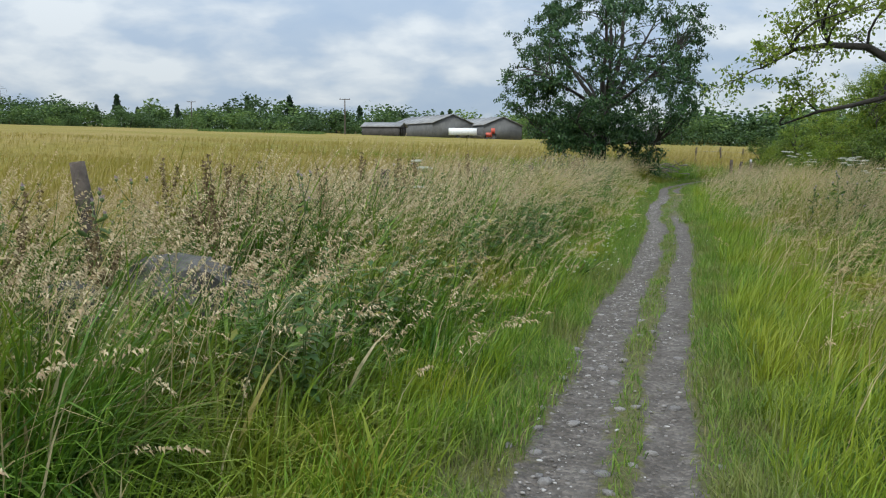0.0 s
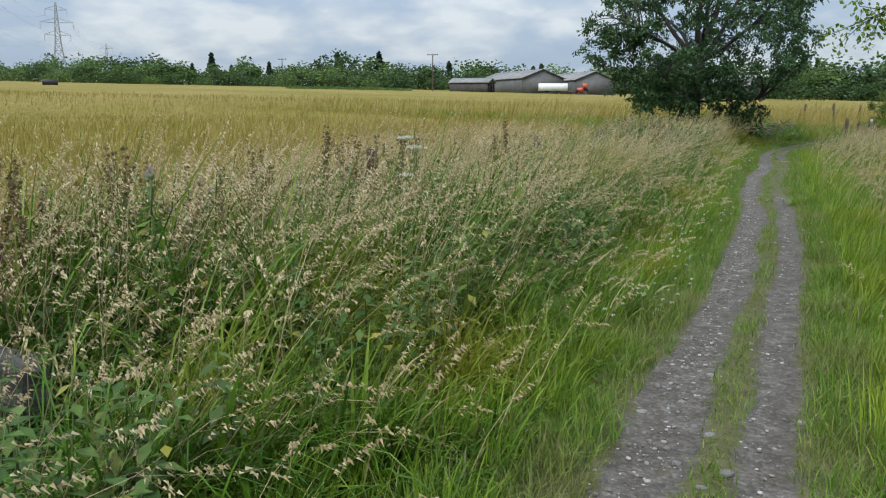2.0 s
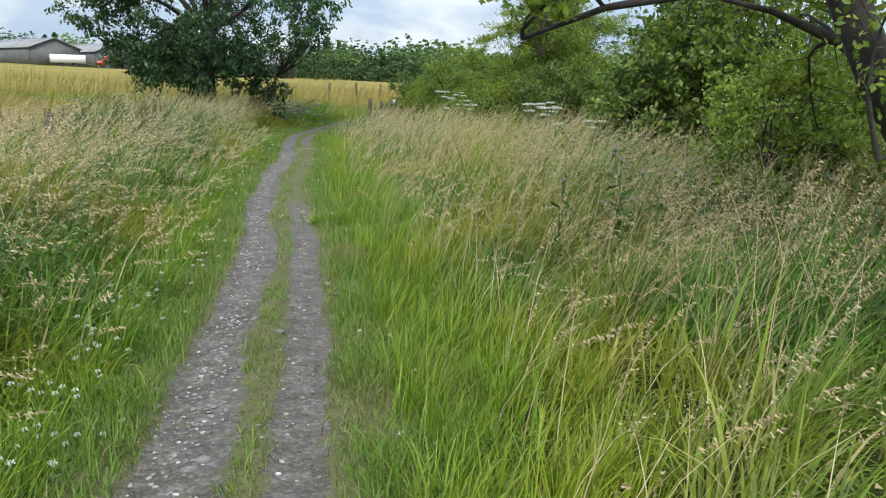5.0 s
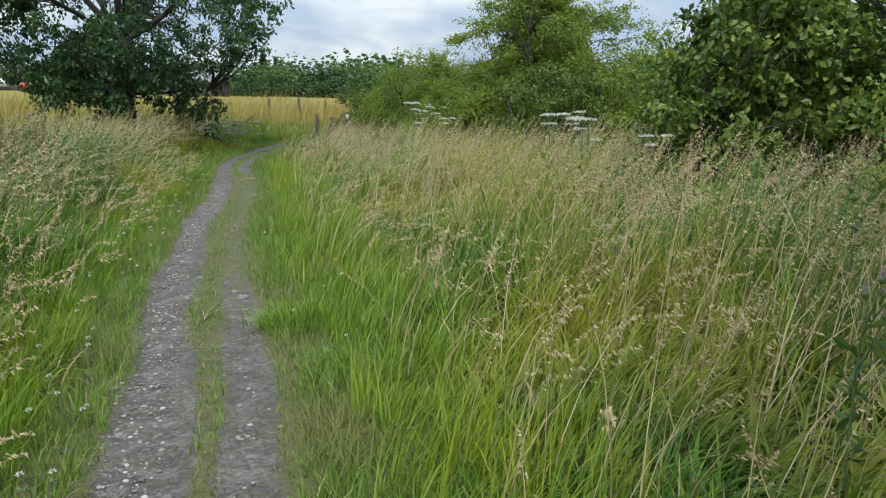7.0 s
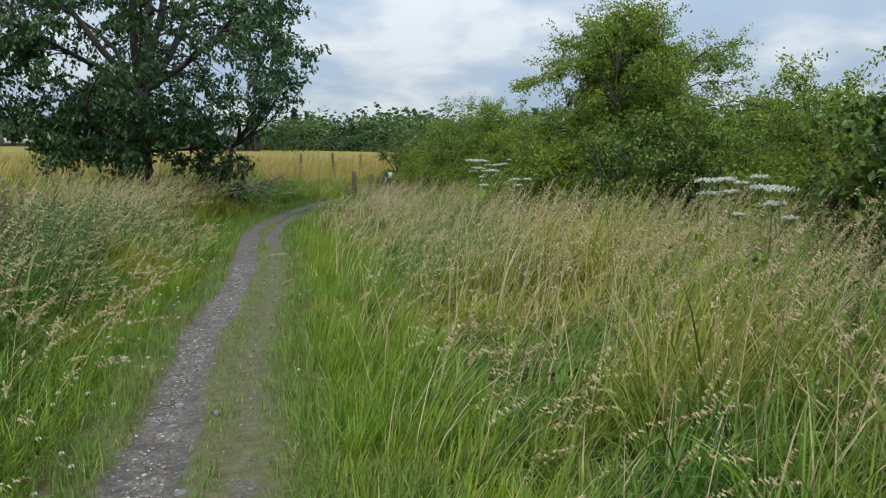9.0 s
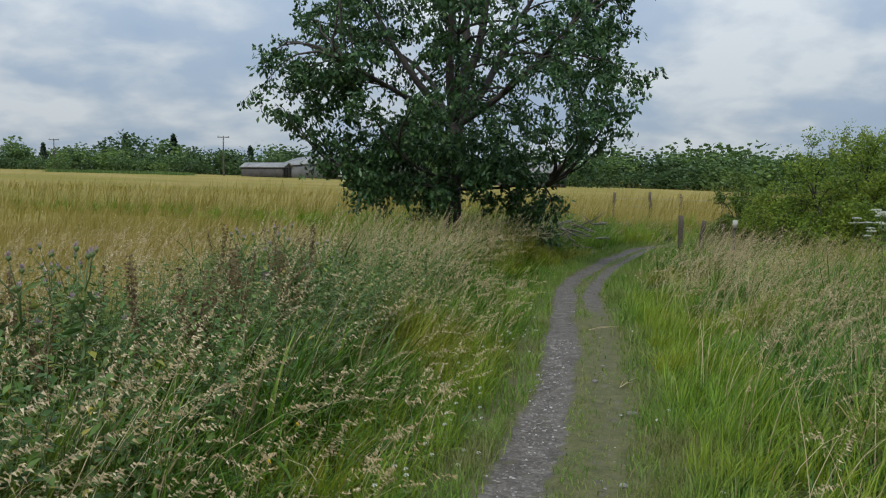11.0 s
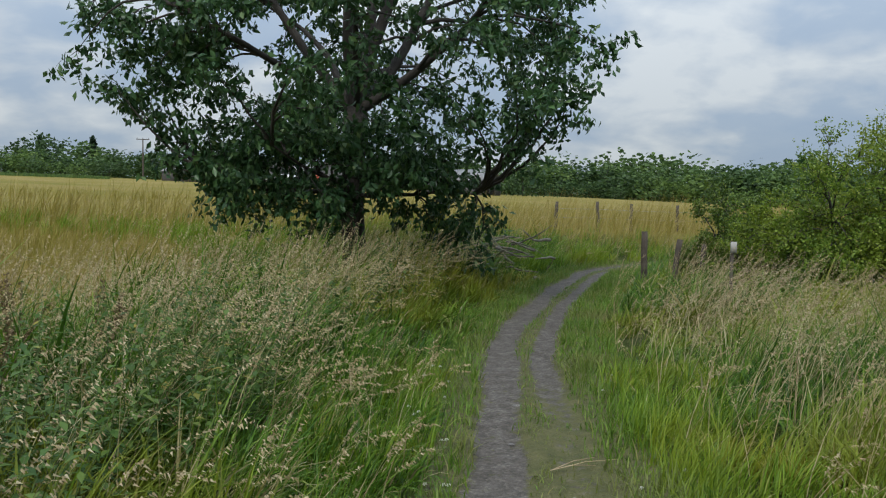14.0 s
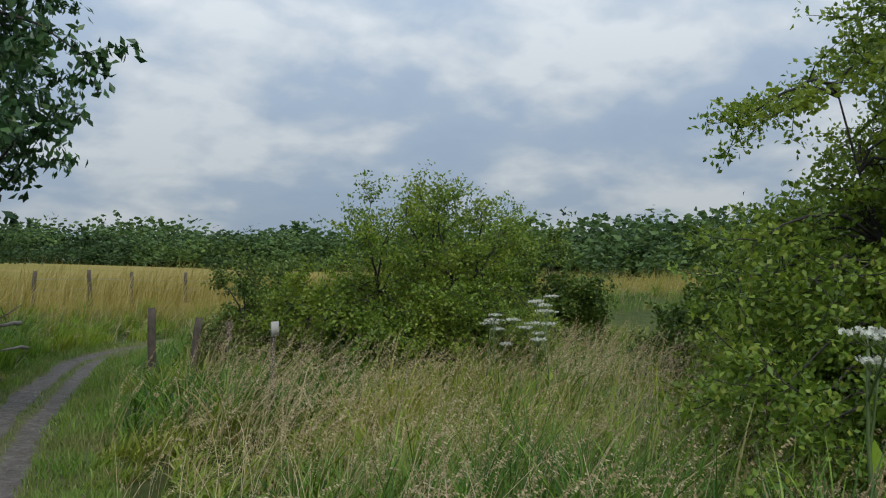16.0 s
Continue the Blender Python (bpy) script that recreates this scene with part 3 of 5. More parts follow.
# the leaning hawthorn that overhangs the verge
haw_r = np.random.default_rng(31)
hx, hy = 8.55, 12.45
hz = float(land(hx, hy)) - 0.1


def haw(x, y, z):
    return np.array([x - hx, y - hy, z - hz])


haw_stems = [(np.array([haw(6.85, 12.5, 2.08), haw(6.35, 12.5, 2.45), haw(5.85, 12.48, 2.72), haw(5.35, 12.45, 2.74), haw(4.9, 12.45, 2.68), haw(4.5, 12.45, 2.44)]), 0.075, 0.015),
             (np.array([haw(6.85, 12.5, 2.05), haw(6.3, 12.6, 2.12), haw(5.8, 12.7, 1.98), haw(5.4, 12.8, 1.9), haw(4.95, 12.9, 1.72)]), 0.05, 0.01),
             (np.array([haw(6.95, 12.5, 2.0), haw(6.7, 12.5, 2.8), haw(6.4, 12.5, 3.4), haw(6.2, 12.4, 4.0)]), 0.07, 0.02),
             (np.array([haw(7.5, 12.5, 1.5), haw(7.3, 12.9, 1.8), haw(7.0, 13.2, 2.0), haw(6.6, 13.4, 2.1)]), 0.05, 0.012),
             (np.array([haw(7.6, 12.5, 1.4), haw(7.9, 12.9, 2.4), haw(8.1, 13.3, 3.3), haw(8.2, 13.5, 4.0)]), 0.06, 0.02),
             (np.array([haw(7.9, 12.5, 1.0), haw(7.6, 12.2, 1.25), haw(7.2, 12.1, 1.25), haw(6.8, 12.1, 1.1)]), 0.04, 0.01)]


def haw_place():
    z = haw_r.uniform(1.0, 4.4)
    x, y = haw_r.uniform(4.7 + 0.35 * max(z - 2.7, 0), 9.6), haw_r.uniform(10.9, 13.6)
    if y > 12.3 + 0.45 * (x - 3.9) or z < 2.55 and x < 6.3 or z < 1.9 and x < 7.2:
        return None
    return haw(x, y, z)


haw_pads = [haw(x, y, z) for x, y, z in ((4.2, 12.45, 2.3), (4.45, 12.3, 2.5), (4.6, 12.6, 2.75), (4.75, 12.4, 2.95), (5.0, 12.6, 2.25), (5.15, 12.4, 2.1), (5.2, 12.5, 3.0), (5.0, 12.7, 1.95))]
haw_pads += spaced(haw_r, 105, 0.4, haw_place)
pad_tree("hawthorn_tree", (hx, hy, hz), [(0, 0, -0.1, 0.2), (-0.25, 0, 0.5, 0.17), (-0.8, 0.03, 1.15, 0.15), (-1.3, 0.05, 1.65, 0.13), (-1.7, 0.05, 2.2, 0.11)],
         haw_stems, haw_pads, 31, M_haw_sunlit, 0.055, "green hawthorn tree with a leaning dark trunk overhanging the grass", "tree", 8, 7, 0.4, 0.3, 0.1, 0.05)


def bush(name, x, y, height, radius, seed, leaf_mat, leaf_size, label, pads=110, sprigs=10, per=13, squash=1.0, taper=0.0):
    """A bush: stems fanning from a stool, layered sprays over an uneven outline, thin sprigs standing above it."""
    r = np.random.default_rng(seed)
    stems_ = []
    for i in range(7):
        a = i * 2.4 + r.normal(0, 0.3)
        out_ = 0.08 + 0.2 * (i / 6) if taper else 0.25 + 0.6 * (i / 6)
        stems_.append((limb((r.normal(0, 0.1), r.normal(0, 0.1), -0.1), (math.cos(a) * out_, math.sin(a) * out_ * squash, 0.9), height * 0.78 if taper else min(height * 0.6, radius * 0.85), r, 6, 0.05 if taper else 0.14, 0.0 if taper else -0.02), 0.03, 0.006))

    def place():
        d = r.normal(0, 1, 3)
        d[2] = abs(d[2]) * 0.9 - 0.12
        d /= np.linalg.norm(d)
        a = math.atan2(d[1], d[0])
        lump = 1 + 0.12 * math.sin(3 * a + seed) + 0.10 * math.sin(5 * d[2] + 5 * a + seed)
        p = d * np.array([radius - 0.4, (radius - 0.4) * squash, height * 0.74]) * lump * r.uniform(0.25, 1.0) ** 0.45
        p[2] += 0.14 * height * (1 - abs(d[2]))
        p[:2] *= 1 + taper * (0.35 - p[2] / height)
        return p if p[2] > 0.25 else None

    pads_ = spaced(r, pads, 0.2, place)
    for _ in range(110 if taper else 0):
        f, a = r.uniform(0.3, 0.95), r.uniform(0, 6.28)
        q = radius * 0.85 * (1.12 - f) * math.sqrt(r.uniform(0, 1))
        pads_.append(np.array([math.cos(a) * q, math.sin(a) * q, height * f]))
    for _ in range(sprigs):
        a, q = r.uniform(0, 6.28), (radius - 0.3) * math.sqrt(r.uniform(0, 0.7))
        pads_.append(np.array([math.cos(a) * q, math.sin(a) * q * squash, height * (0.9 - 0.3 * (q / radius) ** 2) * r.uniform(0.88, 1.06)]))
    return pad_tree(name, (x, y, float(land(x, y)) - 0.1), None, stems_, pads_, seed, leaf_mat, leaf_size, label, "bush", per, 8, 0.26 + 0.09 * radius, 0.15, 0.1, 0.055, stout=0.016)


# bushes seen brightly lit take the leaf copy with sunlight in its colour
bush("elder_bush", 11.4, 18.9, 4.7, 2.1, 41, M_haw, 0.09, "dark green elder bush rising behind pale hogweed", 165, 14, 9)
bush("hawthorn_bush", 13.5, 27.1, 4.2, 2.5, 43, M_haw_sunlit, 0.05, "tall green hawthorn bush with long upright sprays", 380, 36, 13, taper=0.5)
bush("hawthorn_bush", 14.2, 34.2, 2.95, 2.5, 44, M_haw_sunlit, 0.05, "wide low hawthorn bush behind the fence", 215, 24, 13, 0.8)
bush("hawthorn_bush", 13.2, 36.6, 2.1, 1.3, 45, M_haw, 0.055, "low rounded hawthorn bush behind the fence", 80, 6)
bush("hedge_bush", 14.0, 23.0, 2.9, 2.6, 46, M_haw_sunlit, 0.055, "broad green hedge bush behind tall grass", 180, 14, 11)
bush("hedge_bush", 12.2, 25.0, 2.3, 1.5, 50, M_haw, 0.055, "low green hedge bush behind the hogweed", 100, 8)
bush("hedge_bush", 15.6, 29.0, 2.6, 1.6, 51, M_haw_sunlit, 0.055, "green hedge bush behind the tall hawthorn", 110, 8)
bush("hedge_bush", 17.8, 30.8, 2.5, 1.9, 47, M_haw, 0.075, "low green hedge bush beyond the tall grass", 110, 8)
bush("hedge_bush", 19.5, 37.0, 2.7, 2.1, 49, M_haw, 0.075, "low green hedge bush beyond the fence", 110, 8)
bush("hedge_bush", 9.4, 15.0, 2.2, 1.6, 52, M_haw_sunlit, 0.055, "light green hedge bush behind the leaning hawthorn", 110, 8)
bush("hedge_bush", 12.3, 15.3, 2.8, 1.9, 48, M_haw_sunlit, 0.07, "green hedge bush between the hawthorn and the elder", 120, 8)


# ---- distant woodland, built from a few kinds ----
def far_tree(name, height, radius, seed, mat, conifer=False, count=900, leaf=0.6):
    r = np.random.default_rng(seed)
    root = new(name)
    th = Heap()
    tube(th, [(0, 0, -0.8), (0.05, 0, height * 0.3), (0, 0.1, height * 0.75)], [height * 0.022, height * 0.018, height * 0.006], 6)
    part("trunk", th, M_bark, root)
    if conifer:
        h = r.uniform(0.12, 1.0, count) ** 0.8
        a, q = r.uniform(0, 2 * math.pi, count), np.sqrt(r.uniform(0.1, 1, count))
        rad = radius * (1.03 - h) * (0.8 + 0.25 * np.sin(h * 40))
        c = np.stack([np.cos(a) * rad * q, np.sin(a) * rad * q, h * height], 1)
    else:
        blobs = r.normal(0, 1, (14, 3))
        blobs /= np.linalg.norm(blobs, axis=1)[:, None]
        blobs *= np.array([radius * 0.62, radius * 0.62, height * 0.27]) * r.uniform(0.5, 1.1, (14, 1))
        blobs[:, 2] += height * 0.56
        k = r.integers(0, 14, count)
        d = r.normal(0, 1, (count, 3))
        d /= np.linalg.norm(d, axis=1)[:, None]
        c = blobs[k] + d * (radius * r.uniform(0.28, 0.5, 14)[k] * r.uniform(0.55, 1.0, count) ** 0.5)[:, None]
        low = r.uniform(0, 1, count) < 0.25
        c[low] = np.stack([r.normal(0, radius * 0.5, low.sum()), r.normal(0, radius * 0.5, low.sum()), r.uniform(0.02, 0.45, low.sum()) * height], 1)
    hp = Heap()
    v, t = leaf_quads(c, leaf, r, 0.1, 0.85)
    hp.add(v, None, t)
    part("crown", hp, mat, root)
    return root


kinds = [far_tree("woodland_tree", 1.0, 0.52, 61, M_far, False, 620, 0.072), far_tree("woodland_tree", 1.0, 0.40, 62, M_far, False, 560, 0.07),
         far_tree("woodland_tree", 1.0, 0.62, 63, M_far, False, 640, 0.075), far_tree("conifer", 1.0, 0.36, 64, M_conifer, True, 420, 0.085),
         far_tree("shrub", 1.0, 0.8, 65, M_far, False, 460, 0.10)]
tagged(kinds[0], "round green deciduous tree in the distant wood", "tree", "distant wood")
tagged(kinds[1], "slender green deciduous tree in the distant wood", "tree", "distant wood")
tagged(kinds[2], "broad green deciduous tree in the distant wood", "tree", "distant wood")
tagged(kinds[3], "dark narrow conifer in the distant wood", "conifer", "distant wood")
tagged(kinds[4], "low green shrub at the meadow's far edge", "shrub", "distant wood")
used = set()


def plant_tree(k, x, y, height, turn, spread=1.05):
    m = Matrix.Translation((x, y, float(land(x, y)) - 0.05 * height)) @ Matrix.Rotation(turn, 4, "Z")
    ob = kinds[k] if k not in used else copy_thing(kinds[k], m)
    ob.matrix_basis = m
    ob.scale = (height * spread, height * spread, height)
    used.add(k)
    return ob


wr = np.random.default_rng(77)
# the wood's skyline: degrees right of +y, degrees above the level, distance
SKY = np.array([(-180, 2.6, 260), (-75, 2.6, 300), (-48, 2.5, 300), (-42, 2.45, 290), (-38, 3.1, 250), (-31, 3.3, 240), (-23, 3.25, 245), (-16, 3.5, 255), (-8, 3.2, 260),
                (2, 3.0, 265), (12, 3.0, 215), (18, 3.2, 200), (23, 3.5, 190), (28, 3.2, 180), (40, 3.2, 170), (47, 3.7, 150), (52, 3.4, 150), (57, 4.0, 110), (62, 3.8, 110), (80, 3, 140), (180, 2.6, 260)])
az = -80.0
while az < 84:
    top = np.interp(az, SKY[:, 0], SKY[:, 1])
    dist = np.interp(az, SKY[:, 0], SKY[:, 2])
    for row_, (dd, hh, p) in enumerate(((1.0, 0.84, 1.0), (1.12, 1.02, 1.0), (0.955, 0.45, 1.0), (0.985, 0.6, 1.0))):
        if wr.uniform() > p:
            continue
        a = radians(az + wr.normal(0, 0.5))
        D = dist * dd * wr.uniform(0.97, 1.03)
        x, y = 5 + D * math.sin(a), 20 + D * math.cos(a)
        eye_z = 1.5
        h = (eye_z + D * math.tan(radians(top)) - float(land(x, y))) * hh * wr.uniform(0.68, 1.2)
        con = row_ == 1 and (-32 < az < -2 or 10 < az < 15) and wr.uniform() < 0.4
        k = 3 if con else (4 if row_ > 1 else int(wr.integers(0, 3)))
        plant_tree(k, x, y, max(h, 2.0), wr.uniform(0, 6.28), 1.0 if con else 1.55)
    az += wr.uniform(0.85, 1.25)
plant_tree(2, -76, 282, 13.5, 1.0)       # the round crown above the wood
plant_tree(2, 40, 158, 6.6, 2.0)         # a round tree at the field's edge

# ---- barns ----
def gable_barn(name, x, y, turn, width, depth, eaves, ridge, label, wall_mat, open_front=False):
    """A barn with its gable end towards -y of its own frame."""
    root = new(name)
    root.matrix_basis = Matrix.Translation((x, y, float(land(x, y)) - 0.2)) @ Matrix.Rotation(turn, 4, "Z")
    w = width / 2
    for sx in (-1, 1):
        hp = Heap()
        box(hp, (sx * w - 0.12, 0, 0), (sx * w + 0.12, depth, eaves))
        part("side_wall", hp, wall_mat, root)
        hp = Heap()
        o, t_ = 0.4, 0.12
        rise = (ridge - eaves) / w
        v = [(0, -o, ridge), (sx * (w + o), -o, eaves - o * rise), (sx * (w + o), depth + o, eaves - o * rise), (0, depth + o, ridge)]
        v = np.array(v + [(a_, b_, c_ + t_) for a_, b_, c_ in v]) + np.array([0, 0, 0.05])
        hp.add(v, [(0, 1, 2, 3), (7, 6, 5, 4), (0, 4, 5, 1), (1, 5, 6, 2), (2, 6, 7, 3), (3, 7, 4, 0)])
        part("roof_slope", hp, M_roof, root)
        for i in range(1, 7):
            hp = Heap()
            yy = -o + (depth + 2 * o) * i / 7
            v = [(0, yy - 0.04, ridge + 0.17), (0, yy + 0.04, ridge + 0.17), (sx * (w + o), yy + 0.04, eaves - o * rise + 0.17), (sx * (w + o), yy - 0.04, eaves - o * rise + 0.17)]
            v = np.array(v + [(a_, b_, c_ + 0.06) for a_, b_, c_ in v])
            hp.add(v, [(0, 1, 2, 3), (7, 6, 5, 4), (0, 4, 5, 1), (1, 5, 6, 2), (2, 6, 7, 3), (3, 7, 4, 0)])
            part("roof_batten", hp, M_roof, root)
    for yy in ((depth,) if open_front else (0, depth)):
        hp = Heap()
        v = [(-w, yy, 0), (w, yy, 0), (w, yy, eaves), (0, yy, ridge), (-w, yy, eaves)]
        v = np.array(v + [(a_, b_ + 0.15, c_) for a_, b_, c_ in v])
        hp.add(v, [(0, 1, 6, 5), (1, 2, 7, 6), (2, 3, 8, 7), (3, 4, 9, 8), (4, 0, 5, 9), (0, 4, 2, 1), (5, 6, 7, 9)], [(4, 3, 2), (9, 7, 8)])
        part("gable_wall", hp, wall_mat, root)
    if open_front:
        for i in range(4):
            hp = Heap()
            px = -w + width * i / 3
            box(hp, (px - 0.12, -0.05, 0), (px + 0.12, 0.2, eaves))
            part("front_post", hp, M_timber, root)
        hp = Heap()
        v = [(-w, 0, eaves), (w, 0, eaves), (0, 0, ridge), (-w, 0.12, eaves), (w, 0.12, eaves), (0, 0.12, ridge)]
        hp.add(v, [(0, 1, 4, 3), (1, 2, 5, 4), (2, 0, 3, 5)], [(0, 2, 1), (3, 4, 5)])
        part("gable_boarding", hp, M_timber, root)
    return tagged(root, label, "barn")


def polar(az_, dist, cx=1.84, cy=5.7):
    return cx + dist * math.sin(radians(az_)), cy + dist * math.cos(radians(az_))


b1 = polar(-2.0, 190)
gable_barn("barn", b1[0], b1[1], 0.5, 10.5, 26, 3.6, 5.6, "grey sheet-roofed barn with a dark gable end", M_cladding)
b2 = polar(1.6, 196)
gable_barn("barn", b2[0], b2[1], 0.45, 10.5, 24, 3.6, 5.6, "grey sheet-roofed barn beside a red machine", M_cladding)
b3 = polar(-5.6, 186)
gable_barn("open_shed", b3[0], b3[1], 1.35, 5.0, 9.0, 2.3, 3.2, "low open shed with a pale roof beside the barns", M_timber, True)
b4 = polar(11.9, 118, 5.99, 23.5)
gable_barn("field_barn", b4[0], b4[1], 1.0, 7.0, 9.0, 2.4, 3.9, "dark grey field barn with a grey roof and open front", M_cladding, True)


def trailer(x, y):
    root = new("white_trailer")
    root.matrix_basis = Matrix.Translation((x, y, float(land(x, y)))) @ Matrix.Rotation(0.1, 4, "Z")
    hp = Heap()
    box(hp, (-3.2, -1.1, 0.7), (3.2, 1.1, 2.3))
    part("body", hp, M_cream, root)
    for sx in (-1.2, 1.2):
        for sy in (-1.0, 1.0):
            hp = Heap()
            tube(hp, [(sx, sy - 0.12, 0.42), (sx, sy + 0.12, 0.42)], [0.42, 0.42], 14)
            part("wheel", hp, M_black, root)
    hp = Heap()
    tube(hp, [(3.2, 0, 0.7), (4.4, 0, 0.55)], [0.06, 0.05], 6)
    part("drawbar", hp, M_steel, root)
    return tagged(root, "white box trailer parked before the barns", "trailer")


trailer(*polar(-1.3, 184))


def red_machine(x, y):
    root = new("red_machine")
    root.location = (x, y, float(land(x, y)))
    hp = Heap()
    box(hp, (-0.9, -0.7, 0.5), (0.6, 0.7, 1.5))
    part("engine_cover", hp, M_red, root)
    hp = Heap()
    box(hp, (0.3, -0.7, 1.3), (1.2, 0.7, 2.5))
    part("cab", hp, M_red, root)
    for sx, rr in ((-0.7, 0.5), (0.8, 0.75)):
        for sy in (-0.8, 0.8):
            hp = Heap()
            tube(hp, [(sx, sy - 0.15, rr), (sx, sy + 0.15, rr)], [rr, rr], 14)
            part("wheel", hp, M_black, root)
    return tagged(root, "small red farm machine parked by the barns", "farm machine")


red_machine(*polar(0.65, 185))

# ---- poles, pylons, trough ----
def utility_pole(x, y, height, label, arms=1):
    root = new("utility_pole")
    root.location = (x, y, float(land(x, y)))
    hp = Heap()
    tube(hp, [(0, 0, -0.3), (0, 0, height * 0.5), (0, 0, height)], [0.19, 0.16, 0.12], 8)
    part("pole", hp, M_post, root)
    for i in range(arms):
        hp = Heap()
        zz = height - 0.15 - 0.7 * i
        box(hp, (-1.3, -0.08, zz), (1.3, 0.08, zz + 0.16))
        part("crossarm", hp, M_post, root)
        for ix in (-1.15, 0.0, 1.15):
            hp = Heap()
            tube(hp, [(ix, 0, zz + 0.16), (ix, 0, zz + 0.3), (ix, 0, zz + 0.42)], [0.05, 0.09, 0.05], 6)
            part("insulator", hp, M_steel, root)
    return tagged(root, label, "utility pole")


utility_pole(-31.1, 198.9, 13.7 - float(land(-31.1, 198.9)), "wooden utility pole with a crossarm in the meadow", 1)
_p = polar(-21.9, 235, 4.84, 20.5)
utility_pole(*_p, 8.0, "thin wooden utility pole before the wood", 1)
_p = polar(10.1, 116, 5.99, 23.5)
utility_pole(*_p, 4.4, "short pale pole beside the field barn", 0)


def strut(hp, a, b, r=0.07):
    tube(hp, [a, b], [r, r], 4)


def pylon(x, y, turn, height, label):
    root = new("pylon")
    root.matrix_basis = Matrix.Translation((x, y, float(land(x, y)) - 0.3)) @ Matrix.Rotation(turn, 4, "Z")
    def half(z):
        return np.interp(z / height, [0, 0.45, 1.0], [4.6, 1.75, 0.35])
    levels = [0, 0.14, 0.27, 0.38, 0.47, 0.56, 0.65, 0.74, 0.83, 0.92, 1.0]
    corners = [(-1, -1), (1, -1), (1, 1), (-1, 1)]
    for cx_, cy_ in corners:
        hp = Heap()
        tube(hp, [(cx_ * half(l * height), cy_ * half(l * height), l * height) for l in levels], np.full(len(levels), 0.15), 4)
        part("leg", hp, M_steel, root)
    for i in range(4):
        (ax, ay), (ex, ey) = corners[i], corners[(i + 1) % 4]
        hp = Heap()
        for l0, l1 in zip(levels[:-1], levels[1:]):
            z0, z1 = l0 * height, l1 * height
            strut(hp, (ax * half(z0), ay * half(z0), z0), (ex * half(z1), ey * half(z1), z1), 0.09)
            strut(hp, (ex * half(z0), ey * half(z0), z0), (ax * half(z1), ay * half(z1), z1), 0.09)
            strut(hp, (ax * half(z1), ay * half(z1), z1), (ex * half(z1), ey * half(z1), z1), 0.09)
        part("lattice", hp, M_steel, root)
    for frac, span in ((0.58, 7.4), (0.74, 9.4), (0.9, 6.2)):
        for sx in (-1, 1):
            hp = Heap()
            z, h_ = frac * height, half(frac * height)
            for sy in (-1, 1):
                strut(hp, (sx * h_, sy * h_, z), (sx * span, 0, z + 0.3), 0.10)
                strut(hp, (sx * h_, sy * h_, z + 2.6), (sx * span, 0, z + 0.4), 0.08)
            strut(hp, (sx * (h_ + span) / 2, 0, z + 0.2), (sx * (h_ + span) / 2, 0, z + 1.4), 0.07)
            arm = part("crossarm", hp, M_steel, root)
            hp = Heap()
            tube(hp, [(sx * span, 0, z + 0.3), (sx * span, 0, z - 1.4), (sx * span, 0, z - 3.6)], [0.06, 0.16, 0.06], 6)
            part("insulator", hp, M_steel, arm)
    return tagged(root, label, "pylon", "pylon line")


PYL = [(-148, 165), (-314, 478.6), (-474, 800), (-634, 1120)]
turn = math.atan2(-160, 320)
for i, (x, y) in enumerate(PYL):
    pylon(x, y, -turn * 1.0, 47, "grey steel lattice pylon carrying power lines beyond the meadow")
for frac, span in ((0.58, 7.4), (0.74, 9.4), (0.9, 6.2), (1.0, 0.0)):
    for sx in ((-1, 1) if span else (1,)):
        hp = Heap()
        pts = []
        chain = [(PYL[0][0] + 160, PYL[0][1] - 320)] + PYL
        for (x0, y0), (x1, y1) in zip(chain[:-1], chain[1:]):
            z0, z1 = float(land(x0, y0)), float(land(x1, y1))
            for k in range(12):
                f = k / 12
                ux, uy = (y1 - y0) / 358, -(x1 - x0) / 358
                pts.append((x0 + (x1 - x0) * f + ux * span * sx, y0 + (y1 - y0) * f + uy * span * sx, z0 + (z1 - z0) * f + frac * 47 - (3.6 if span else 0) - 9 * 4 * f * (1 - f)))
        tube(hp, pts, np.full(len(pts), 0.03), 4)
        tagged(new("power_line", hp.mesh("power_line", M_steel)), "thin sagging grey power line strung between pylons", "cable", "pylon line")


def trough(x, y):
    root = new("water_trough")
    root.matrix_basis = Matrix.Translation((x, y, float(land(x, y)) + 0.1)) @ Matrix.Rotation(0.5, 4, "Z")
    for nm, lo, hi in (("side", (-0.95, -0.4, 0), (0.95, -0.33, 0.8)), ("side", (-0.95, 0.33, 0), (0.95, 0.4, 0.8)), ("end", (-0.95, -0.33, 0), (-0.88, 0.33, 0.8)),
                       ("end", (0.88, -0.33, 0), (0.95, 0.33, 0.8)), ("bottom", (-0.88, -0.33, 0), (0.88, 0.33, 0.1))):
        hp = Heap()
        box(hp, lo, hi)
        part(nm, hp, M_black, root)
    return tagged(root, "black water trough standing in the golden meadow", "trough")


trough(-69.2, 108.0)

